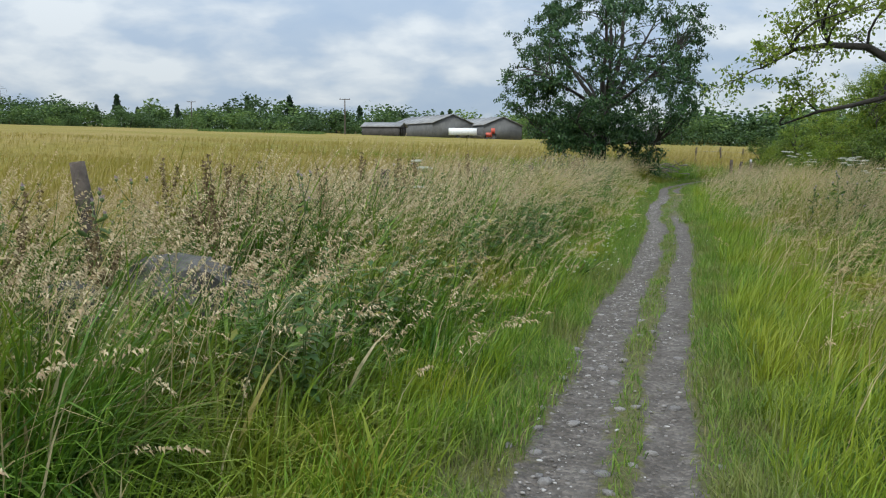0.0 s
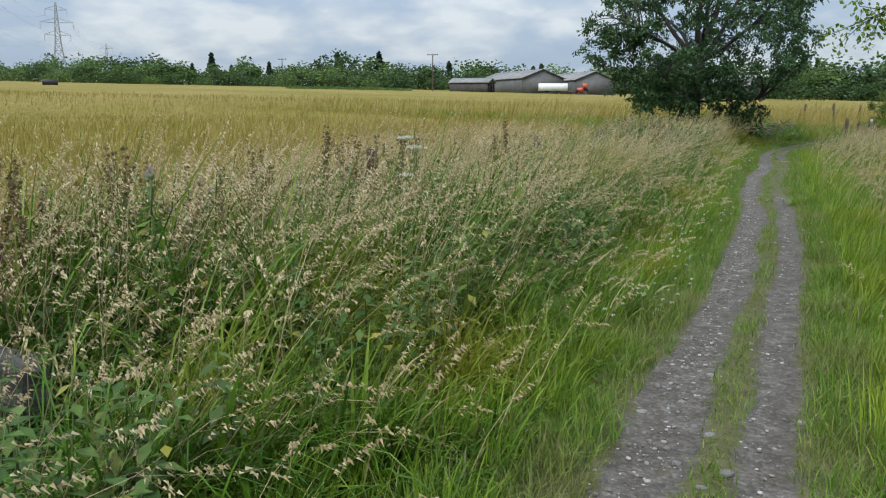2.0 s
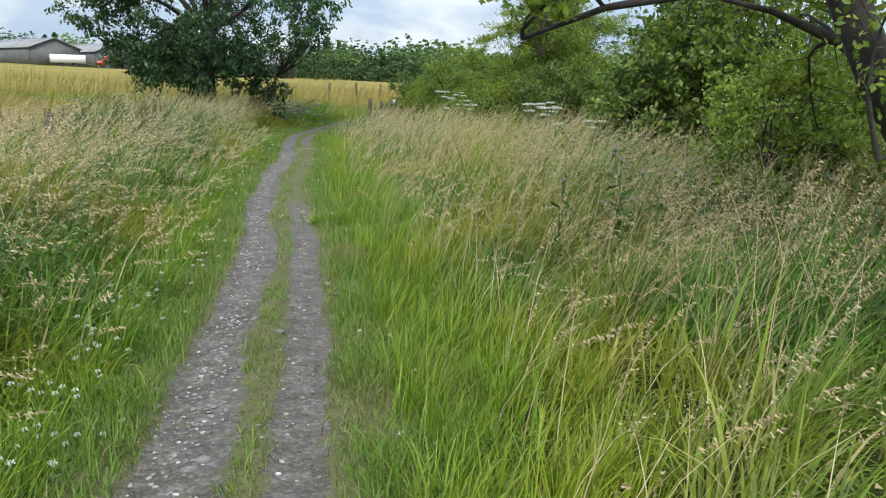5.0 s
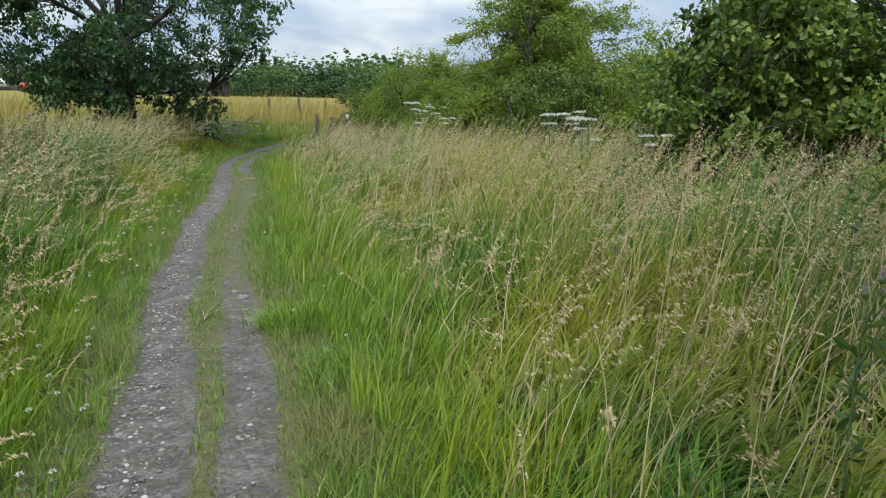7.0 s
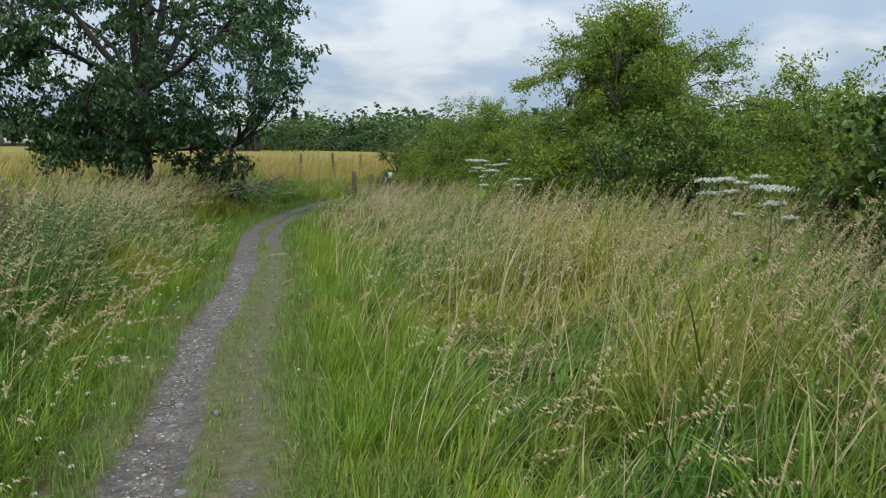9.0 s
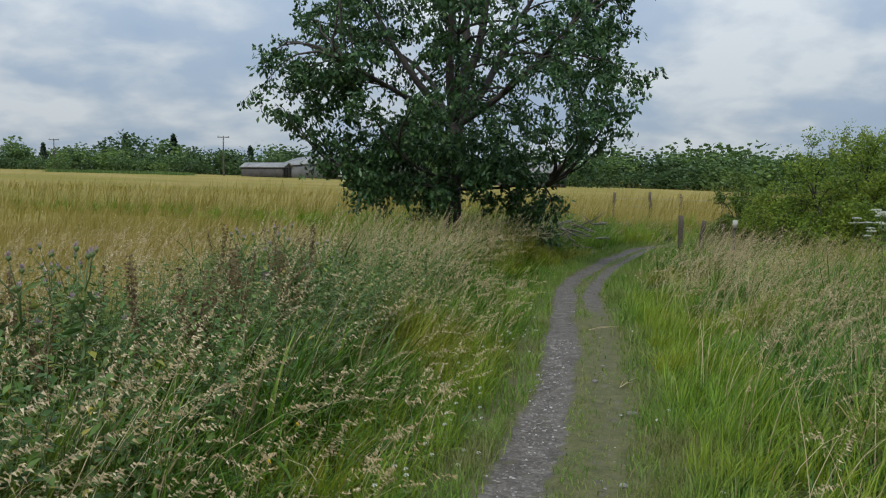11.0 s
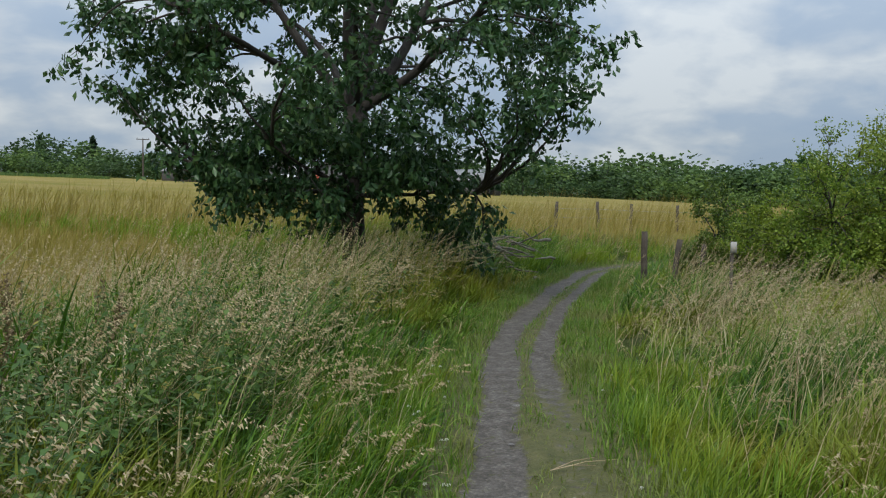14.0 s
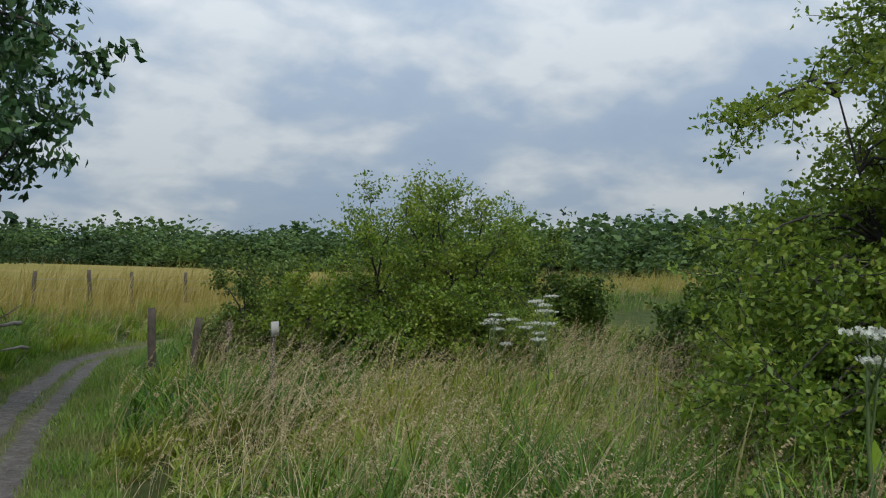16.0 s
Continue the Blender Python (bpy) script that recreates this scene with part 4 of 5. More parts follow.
# ---- fences ----
def fence_post(x, y, height, lean_x, lean_y, seed, label, radius=0.055, group="fence posts"):
    r = np.random.default_rng(seed)
    hp = Heap()
    zs = np.array([-0.3, 0.2, 0.55, 0.8, 1.0]) * height
    pts = np.stack([lean_x * zs + r.normal(0, 0.006, 5), lean_y * zs + r.normal(0, 0.006, 5), zs], 1)
    tube(hp, pts, radius * np.array([1.05, 1.0, 0.98, 0.97, 0.9]) * (1 + r.normal(0, 0.03, 5)), 8)
    ob = new("fence_post", hp.mesh("fence_post", M_post))
    ob.location = (x, y, float(land(x, y)))
    return tagged(ob, label, "fence post", group)


old = "leaning weathered wooden fence post among tall grass"
for i, (x, y, h, lx, ly) in enumerate(((-1.83, 7.0, 1.22, -0.12, 0.0), (-0.4, 11.6, 1.12, 0.03, 0.03), (1.0, 16.9, 1.0, -0.05, 0.0), (2.1, 21.7, 1.0, 0.04, 0.02), (3.5, 26.4, 0.85, 0.0, 0.05))):
    fence_post(x, y, h, lx, ly, 100 + i, old, 0.06, "verge fence posts")
for i, (x, y, top) in enumerate(((13.56, 49.4, 1.68), (14.74, 48.4, 1.70), (16.4, 49.8, 1.64), (18.3, 50.2, 1.62), (20.4, 50.6, 1.55))):
    fence_post(x, y, top - float(land(x, y)), [0.04, -0.06, 0.02, 0.0, 0.05][i], 0.02, 120 + i, "weathered wooden fence post at the edge of the hay field", 0.06, "field fence posts")
for i, (x, y, top, rr) in enumerate(((12.35, 38.78, 1.06, 0.075), (11.9, 36.4, 1.0, 0.055), (12.41, 36.29, 0.93, 0.05), (12.9, 36.0, 0.85, 0.045))):
    fence_post(x, y, top - float(land(x, y)), [0.0, 0.12, 0.02, 0.0][i], 0.03, 130 + i, "dark wooden fence post standing in grass by the bend", rr, "bend fence posts")


def wire(points, label):
    hp = Heap()
    tube(hp, points, np.full(len(points), 0.004), 4)
    tagged(new("fence_wire", hp.mesh("fence_wire", M_steel)), label, "wire", "field fence posts")


for dz in (0.15, 0.45):
    wire([(x, y, z - dz) for x, y, z in ((13.56, 49.4, 1.6), (14.74, 48.4, 1.6), (16.4, 49.8, 1.55), (18.3, 50.2, 1.52), (20.4, 50.6, 1.45))],
         "thin rusty wire between the field fence posts")


def notice(x, y):
    root = new("notice_post")
    root.location = (x, y, float(land(x, y)))
    hp = Heap()
    tube(hp, [(0, 0, -0.2), (0, 0, 1.06)], [0.025, 0.024], 6)
    part("post", hp, M_post, root)
    hp = Heap()
    box(hp, (-0.045, -0.05, 0.93), (0.045, -0.03, 1.09))
    part("plate", hp, M_block, root, "small white plate")
    return tagged(root, "small white notice plate on a short post in grass", "sign")


notice(11.4, 33.4)


def brush_pile(x, y, w, h, count, seed, label, mat, thick=0.03):
    """A heap of dead branches."""
    r = np.random.default_rng(seed)
    root = new("brush_pile")
    root.location = (x, y, float(land(x, y)))
    for i in range(count):
        a, b = r.uniform(0, 6.28), r.uniform(0.1, 0.9)
        c = np.array([r.normal(0, w * 0.3), r.normal(0, w * 0.3), r.uniform(0.05, h * 0.75)])
        d = np.array([math.cos(a), math.sin(a), b * r.uniform(-0.3, 0.8)])
        hp = Heap()
        ln = r.uniform(0.35, 0.75) * w
        tube(hp, limb(c - d * ln * 0.5, d, ln, r, 5, 0.18), np.linspace(thick, thick * 0.3, 6) * r.uniform(0.6, 1.5), 5)
        part("branch", hp, mat, root)
    return tagged(root, label, "brush pile")


brush_pile(9.6, 40.4, 1.7, 1.1, 34, 201, "heap of brown dead branches beside the tree", M_dead)


def boulder(x, y, w, d, h, lift, seed):
    """A rough weathered block of stone."""
    r = np.random.default_rng(seed)
    bm = bmesh.new()
    bmesh.ops.create_cube(bm, size=1.0)
    bmesh.ops.subdivide_edges(bm, edges=bm.edges[:], cuts=4, use_grid_fill=True)
    for v in bm.verts:
        n = v.co.normalized()
        p_ = v.co * 0.45 + n * 0.33
        v.co = Vector((p_.x * w, p_.y * d, p_.z * h)) * (1 + 0.22 * noise.noise(n * 1.7 + Vector((0, 0, seed)))) + n * (0.06 * noise.noise(v.co * 3.1 + Vector((seed, 0, 0))) + 0.02 * noise.noise(v.co * 11 + Vector((0, seed, 0))))
    me_ = bpy.data.meshes.new("boulder")
    bm.to_mesh(me_)
    bm.free()
    me_.materials.append(M_rock)
    ob = new("boulder", me_)
    ob.matrix_basis = Matrix.Translation((x, y, float(land(x, y)) + h * 0.5 + lift - 0.06)) @ Euler((r.uniform(-0.2, 0.2), r.uniform(-0.2, 0.2), r.uniform(0, 3))).to_matrix().to_4x4()
    return tagged(ob, "rough grey stone block lying in the tall grass", "boulder", "rubble stones")


M_rock = rough_material("weathered_rock", [(0.3, (0.035, 0.033, 0.03)), (0.5, (0.075, 0.07, 0.064)), (0.7, (0.17, 0.163, 0.15))], 4.0, 0.92, 1.0, 22.0)
ROCKS = ((-1.2, 6.85, 0.62, 0.42, 0.5, 0.12), (-1.05, 7.4, 0.4, 0.36, 0.34, 0.06), (-1.62, 6.2, 0.45, 0.4, 0.42, 0.12), (-1.45, 7.3, 0.5, 0.4, 0.45, 0.0),
         (1.65, 22.45, 0.65, 0.45, 0.43, 0.08), (2.05, 22.9, 0.5, 0.4, 0.36, 0.03), (1.25, 22.1, 0.5, 0.45, 0.4, 0.1), (1.4, 22.85, 0.5, 0.45, 0.3, 0.0))
for i, b_ in enumerate(ROCKS):
    boulder(*b_, 700 + i)


# ---- stones on the path ----
def stone_mesh(r, flat_=0.5):
    """A worn stone: a cube's corners and face centres, pushed about."""
    dirs = np.array([(0, 0, 1), (0, 0, -1)] + [(math.cos(a), math.sin(a), z) for z in (0.55, -0.45) for a in np.arange(6) * math.pi / 3 + (0.5 if z > 0 else 0)], float)
    v = dirs * r.uniform(0.75, 1.15, (len(dirs), 1)) * np.array([1.0, r.uniform(0.6, 0.9), flat_])
    t = []
    for i in range(6):
        a, b, c, d = 2 + i, 2 + (i + 1) % 6, 8 + i, 8 + (i + 1) % 6
        t += [(0, a, b), (1, d, c), (a, c, d), (a, d, b)]
    return v, np.array(t)


sr = np.random.default_rng(303)
shapes = [stone_mesh(sr, sr.uniform(0.35, 0.6)) for _ in range(10)]
M_gravel, nt, bsdf, out = material("loose_gravel")
gi = nt.nodes.new("ShaderNodeNewGeometry")
gcol = ramp_node(nt, [(0, (0.10, 0.088, 0.078)), (0.4, (0.17, 0.153, 0.14)), (0.8, (0.26, 0.24, 0.222)), (1, (0.42, 0.40, 0.38))], gi.outputs["Random Per Island"])
gcol = mix_rgb(nt, 0.4, gcol, ramp_node(nt, [(0.3, (0.6, 0.6, 0.6)), (0.7, (1, 1, 1))], noise_fac(nt, 60.0, 4.0)), "MULTIPLY")
nt.links.new(gcol, bsdf.inputs["Base Color"])
bsdf.inputs["Roughness"].default_value = 0.85


def path_height(s, y):
    x = edge_x(y) + s / slope_cos(y)
    return x, land(x, y) - 0.030 * rut_strength(s, y)


hp = Heap()
N = 6000
gy_ = sr.uniform(3.0, 27, N)
which = sr.uniform(0, 1, N) < np.where((gy_ > 16) & (gy_ < 29), 0.95, 0.8)
gs_ = np.where(which, sr.normal(0.17, 0.085, N), sr.normal(0.61, 0.06, N))
gx_, gz_ = path_height(gs_, gy_)
size = 0.004 + 0.012 * sr.uniform(0, 1, N) ** 2.6
for i in range(N):
    v, t = shapes[i % 10]
    a = sr.uniform(0, 6.28)
    hp.add((v * size[i]) @ spin(a).T + (gx_[i], gy_[i], gz_[i] + size[i] * 0.12), None, t)
tagged(new("gravel", hp.mesh("gravel", M_gravel)), "pale grey gravel pressed into the path's ruts", "gravel", kind="stuff")
stone_me = []
for i in range(6):
    hp = Heap()
    hp.add(shapes[i][0], None, shapes[i][1])
    stone_me.append(hp.mesh("stone", M_stone))
for i in range(90):
    y = sr.uniform(4.2, 30) if i > 30 else sr.uniform(4.2, 9)
    s = sr.normal(0.17, 0.15) if sr.uniform() < 0.7 else sr.normal(0.6, 0.2)
    x, z = path_height(np.array(s), np.array(y))
    ob = new("stone", stone_me[i % 6])
    k = sr.uniform(0.018, 0.042)
    ob.matrix_basis = Matrix.Translation((float(x), y, float(z) + 0.1 * k)) @ Matrix.Rotation(sr.uniform(0, 6.28), 4, "Z") @ Matrix.Scale(k, 4)
    tagged(ob, "small worn grey stone embedded in the path", "stone", "path stones")


# ---- weeds ----
def leafy_stems(name, xs, ys, hs, mat, leaf, r, label, category):
    """Upright leafy weeds: stems with pairs of leaves."""
    stems, leaves = Heap(), Heap()
    for x, y, h in zip(xs, ys, hs):
        if any((x - rx - 0.3) ** 2 + (y - ry + 0.3) ** 2 < 0.55 for rx, ry, *_ in ROCKS):
            h *= 0.4
        z = float(land(x, y))
        line = limb((x, y, z - 0.03), (r.normal(0.08, 0.12), r.normal(0.04, 0.12), 1), h, r, 5, 0.06)
        tube(stems, line, np.linspace(0.006, 0.002, 6), 3)
        n = int(h * 32)
        f = np.linspace(0.12, 1.0, n)
        c = np.stack([np.interp(f * 5, np.arange(6), line[:, k]) for k in range(3)], 1)
        a = np.arange(n) * 2.4 + r.uniform(0, 6.28)
        d = np.stack([np.cos(a), np.sin(a), r.uniform(-0.45, 0.35, n)], 1)
        size = leaf * (1.15 - 0.6 * f) * r.uniform(0.75, 1.25, n)
        w = np.stack([-np.sin(a), np.cos(a), np.zeros(n)], 1) * (size * 0.3)[:, None]
        mid = c + d * (size * 0.5)[:, None]
        tip = c + d * size[:, None] - np.array([0, 0, 0.25]) * size[:, None]
        v = np.stack([c, mid + w, tip, mid - w], 1).reshape(-1, 3)
        k = np.arange(n)[:, None] * 4
        leaves.add(v, None, np.concatenate([k + [[0, 1, 2]], k + [[0, 2, 3]]]))
    root = new(name)
    part("stems", stems, M_gstem, root)
    part("leaves", leaves, mat, root)
    return tagged(root, label, category, kind="stuff")


pr = np.random.default_rng(404)


def patch_points(n, y0, y1, s0, s1):
    y = pr.uniform(y0, y1, n)
    s = pr.uniform(s0, s1, n)
    return edge_x(y) + s / slope_cos(y), y


for y0, y1, s0, s1, n, leaf, mat in ((5, 14, -2.3, -1.0, 330, 0.105, M_nettle), (14, 21, -2.0, -1.0, 150, 0.1, M_nettle), (20.5, 28.5, -3.8, -1.3, 950, 0.088, M_nettle), (4, 12, -4.0, -2.0, 300, 0.095, M_nettle), (12, 20, -3.9, -1.9, 280, 0.095, M_nettle),
                                      (27.5, 36, -3.2, -1.2, 160, 0.10, M_nettle), (10, 20, 3.4, 5.6, 140, 0.11, M_nettle), (14, 26, 5.4, 7.2, 160, 0.12, M_nettle)):
    xs, ys = patch_points(n, y0, y1, s0, s1)
    leafy_stems("nettle_patch", xs, ys, pr.uniform(0.55, 1.12, n) * (0.72 if s1 == -1.0 else 1.0), mat, leaf, pr, "patch of dark green nettles growing in the verge", "nettles")


def dock(seed, h):
    """A dock: a ridged stem with whorls of rusty seeds and a few basal leaves."""
    r = np.random.default_rng(seed)
    root = new("dock_plant")
    line = limb((0, 0, -0.05), (r.normal(0.05, 0.08), r.normal(0, 0.08), 1), h, r, 7, 0.05)
    hp = Heap()
    tube(hp, line, np.linspace(0.008, 0.003, 8), 5)
    part("stem", hp, M_stem, root)
    spikes = [(line, 0.45)] + [(limb(line[k], (r.normal(0, 0.5), r.normal(0, 0.5), 1.2), h * r.uniform(0.25, 0.4), r, 5, 0.05), 0.1) for k in (3, 4, 4)]
    for ln, f0 in spikes:
        hp = Heap()
        m = len(ln) - 1
        f = np.concatenate([np.full(12, g) for g in np.linspace(f0, 1.0, 16)])
        c = np.stack([np.interp(f * m, np.arange(m + 1), ln[:, k]) for k in range(3)], 1)
        c = c + r.normal(0, 1, c.shape) * np.array([0.013, 0.013, 0.007]) * (1.25 - 0.7 * f)[:, None]
        v, t = leaf_quads(c, 0.018, r, 0.6, 0.9)
        hp.add(v, None, t)
        part("seed_spike", hp, M_dock, root)["kind"] = "stuff"
    for _ in range(5):
        a = r.uniform(0, 6.28)
        hp = Heap()
        v, q, t = blades(np.zeros(1), np.zeros(1), 0.38, 0.075, np.array([a]), 0.8, 4, np.zeros(1))
        hp.add(v, q, t)
        part("leaf", hp, M_lush, root)
    return tagged(root, "tall dock plant with rusty brown seed spikes in the verge", "dock plant", "verge docks")


def thistle(seed, h):
    r = np.random.default_rng(seed)
    root = new("thistle")
    line = limb((0, 0, -0.05), (r.normal(0, 0.06), r.normal(0, 0.06), 1), h, r, 7, 0.05)
    st = Heap()
    tube(st, line, np.linspace(0.009, 0.004, 8), 5)
    heads = [line[-1]]
    for k in (4, 5, 6, 6):
        ln = limb(line[k], (r.normal(0, 0.7), r.normal(0, 0.7), 1), h * 0.22, r, 4, 0.08)
        tube(st, ln, np.linspace(0.005, 0.003, 5), 4)
        heads.append(ln[-1])
    part("stem", st, M_gstem, root)
    lv = Heap()
    f = np.linspace(0.05, 0.9, 44)
    c = np.stack([np.interp(f * 7, np.arange(8), line[:, k]) for k in range(3)], 1)
    v, t = leaf_quads(c, 0.115, r, 0.05, 0.26)
    lv.add(v, None, t)
    part("leaves", lv, M_nettle, root)
    for p in heads:
        hp = Heap()
        tube(hp, [p, p + (0, 0, 0.015), p + (0, 0, 0.03)], [0.006, 0.016, 0.012], 6)
        head = part("bud", hp, M_gstem, root)
        hp = Heap()
        v, t = leaf_quads(np.repeat([p + (0, 0, 0.028)], 16, 0), 0.028, r, -2.2, 0.25)
        hp.add(v, None, t)
        part("floret_tuft", hp, M_purple, head)
    return tagged(root, "spiny green thistle with faded purple heads in the verge", "thistle", "verge thistles")


def hogweed(seed, h):
    """Hogweed: a stout stem and flat white umbels on spokes."""
    r = np.random.default_rng(seed)
    root = new("hogweed")
    line = limb((0, 0, -0.05), (r.normal(0, 0.05), r.normal(0, 0.05), 1), h, r, 6, 0.04)
    st = Heap()
    tube(st, line, np.linspace(0.014, 0.007, 7), 6)
    tops = [(line[-1], 0.11)]
    for k in (4, 5):
        ln = limb(line[k], (r.normal(0, 0.6), r.normal(0, 0.6), 1), h * 0.25, r, 4, 0.05)
        tube(st, ln, np.linspace(0.007, 0.004, 5), 4)
        tops.append((ln[-1], 0.075))
    part("stem", st, M_gstem, root)
    for p, rad in tops:
        sp, fl = Heap(), Heap()
        spots = []
        for i in range(14):
            a, q = i * 2.4, rad * math.sqrt((i + 0.5) / 14)
            e = p + np.array([math.cos(a) * q, math.sin(a) * q, 0.07 - 1.2 * q * q])
            tube(sp, [p, (p + e) / 2 + (0, 0, -0.004), e], [0.0025, 0.002, 0.0015], 3)
            spots.append(np.repeat([e], 9, 0) + r.normal(0, 1, (9, 3)) * (0.012, 0.012, 0.003))
        part("spokes", sp, M_gstem, root)
        v, t = leaf_quads(np.concatenate(spots), 0.016, r, 0.0, 1.0)
        fl.add(v, None, t)
        part("umbel", fl, M_white, root, "flat white flower umbel")["kind"] = "stuff"
    lv = Heap()
    f = np.linspace(0.1, 0.6, 8)
    c = np.stack([np.interp(f * 6, np.arange(7), line[:, k]) for k in range(3)], 1)
    v, t = leaf_quads(c, 0.19, r, 0.1, 0.6)
    lv.add(v, None, t)
    part("leaves", lv, M_lush, root)
    return tagged(root, "tall hogweed with flat white flower umbels", "hogweed", "hogweed stand")


def stand(makers, places):
    """Places copies of a few plants."""
    first = {}
    for i, (x, y, sc) in enumerate(places):
        k = i % len(makers)
        m = Matrix.Translation((x, y, float(land(x, y)))) @ Matrix.Rotation(pr.uniform(0, 6.28), 4, "Z")
        if k not in first:
            first[k] = ob = makers[k]()
            ob.matrix_basis = m
        else:
            ob = copy_thing(first[k], m)
        ob.scale = (sc, sc, sc)


def verge_places(n, y0, y1, s0, s1, lo, hi):
    xs, ys = patch_points(n, y0, y1, s0, s1)
    return [(float(a), float(b), pr.uniform(lo, hi)) for a, b in zip(xs, ys)]


stand([lambda: dock(501, 1.15), lambda: dock(502, 1.25), lambda: dock(503, 1.05)],
      verge_places(18, 5.5, 13, -4.0, -2.3, 0.9, 1.12) + verge_places(14, 8, 15, -3.4, -2.2, 0.95, 1.15) + verge_places(8, 13, 20, -4.2, -2.4, 0.85, 1.05) + verge_places(30, 22, 29, -4.0, -2.0, 0.85, 1.1))
stand([lambda: thistle(511, 1.1), lambda: thistle(512, 1.2)],
      verge_places(8, 6, 14, -3.8, -2.2, 0.8, 1.05) + verge_places(14, 21, 28, -4.0, -2.0, 0.8, 1.05) + [(6.03, 13.42, 0.95), (6.2, 13.2, 0.8), (5.9, 14.0, 0.75)] + verge_places(4, 26, 36, 4.5, 6.5, 0.7, 0.95))
stand([lambda: hogweed(521, 1.25), lambda: hogweed(522, 1.35)],
      [(8.94, 19.6, 0.97), (9.5, 20.2, 0.9), (9.3, 18.9, 0.85), (9.75, 20.9, 0.85), (9.2, 20.6, 1.0), (12.6, 30.5, 0.95), (12.9, 30.9, 0.9), (13.2, 31.0, 0.95), (13.0, 31.6, 0.9), (12.4, 31.2, 0.85),
       (10.47, 26.93, 1.1), (10.35, 26.3, 0.9), (10.8, 26.4, 0.85), (0.2, 11.0, 0.85)])

# white clover along the verge
hp = Heap()
cr = np.random.default_rng(606)
v, t = leaf_quads(cr.normal(0, 1, (34, 3)) * (0.004, 0.004, 0.003), 0.008, cr, -0.6, 0.7)
hp.add(v, None, t)
clover_head = hp.mesh("clover_head", M_white)
hp = Heap()
tube(hp, [(0, 0, -1), (0.02, 0.01, -0.5), (0, 0, 0)], [0.0016, 0.0014, 0.001], 3)
for i in range(3):
    a = i * 2.1
    hp.add([(0, 0, -0.5), (0.015 * math.cos(a - .5), 0.015 * math.sin(a - .5), -0.46), (0.024 * math.cos(a), 0.024 * math.sin(a), -0.45), (0.015 * math.cos(a + .5), 0.015 * math.sin(a + .5), -0.46)], [(0, 1, 2, 3)])
clover_stem = hp.mesh("clover_stem", M_gstem)
for i in range(210):
    y = cr.uniform(9, 30) if i > 60 else cr.uniform(9.5, 15.5)
    s = -0.32 + cr.normal(0, 0.13) - 0.1 * math.sin(y * 1.1) if i < 185 else 1.15 + cr.normal(0, 0.15)
    s = min(s, -0.08) if s < 0.5 else max(s, 0.95)
    x = float(edge_x(y) + s / slope_cos(y))
    h = cr.uniform(0.10, 0.20) if s < -0.25 else cr.uniform(0.06, 0.12)
    root = new("clover_flower", clover_head)
    root.matrix_basis = Matrix.Translation((x, y, float(land(x, y)) + h))
    st = new("stem", clover_stem)
    st.parent = root
    st.scale = (1, 1, h)
    tagged(root, "small white clover flower at the path's edge", "clover flower", "white clover")
hp = Heap()
v, t = leaf_quads(np.zeros((6, 3)), 0.016, cr, -1.2, 0.9)
hp.add(v, None, t)
cup = hp.mesh("buttercup", M_yellow)
for y, s in ((10.2, -1.1), (17.5, 1.3), (22.5, -1.0), (21.9, -0.9), (13, -1.4), (19, -1.1), (23.4, -1.3)):
    x = float(edge_x(y) + s)
    ob = new("buttercup", cup)
    ob.matrix_basis = Matrix.Translation((x, y, float(land(x, y)) + 0.34))
    st = new("stem", clover_stem)
    st.parent = ob
    st.scale = (1, 1, 0.34)
    tagged(ob, "small yellow buttercup in the grass", "buttercup", "buttercups")

# ---- grass ----
def grass(name, heap, mat, label):
    return tagged(new(name, heap.mesh(name, mat)), label, "grass", kind="stuff")


def tussock_height(x, y, base, amp):
    """Clumpy growth: taller and shorter patches."""
    return base * (1 + amp * wave(x, y, 2.2, 0.7) + 0.6 * amp * wave(x, y, 5.3, 1.9))


def near_rocks(x, y):
    """Shorter growth round the tumbled stones, towards the path."""
    f = np.ones(len(x))
    for rx, ry, *_ in ROCKS:
        f = np.minimum(f, 1 - 0.58 * np.exp(-(((x - rx - 0.35) / 0.75) ** 2 + ((y - ry + 0.35) / 0.75) ** 2)))
    return f


def clumped(n, y0, y1, s0, s1, per=24, spread=0.055):
    """Blades in tussocks."""
    k = n // per
    cx_, cy_, cs_ = scatter(k, y0, y1, s0, s1)
    cl = lean_angle(k, 1.3)
    ch = rng.uniform(0.6, 1.28, k)
    x = np.repeat(cx_, per) + rng.normal(0, spread, k * per)
    y = np.repeat(cy_, per) + rng.normal(0, spread, k * per)
    ang = np.arctan2(y - np.repeat(cy_, per), x - np.repeat(cx_, per)) + rng.normal(0, 0.5, k * per)
    cl = np.repeat(cl, per)
    lx = 0.85 * np.cos(ang) + 0.38 * math.cos(WIND) + 0.6 * np.cos(cl)
    ly = 0.85 * np.sin(ang) + 0.38 * math.sin(WIND) + 0.6 * np.sin(cl)
    return x, y, side(x, y), np.arctan2(ly, lx), np.repeat(ch, per)


def lodged(x, y):
    """Where wind and rain have laid the grass over."""
    return smooth(0.1, 0.55, wave(x, y, 1.25, 4.0))


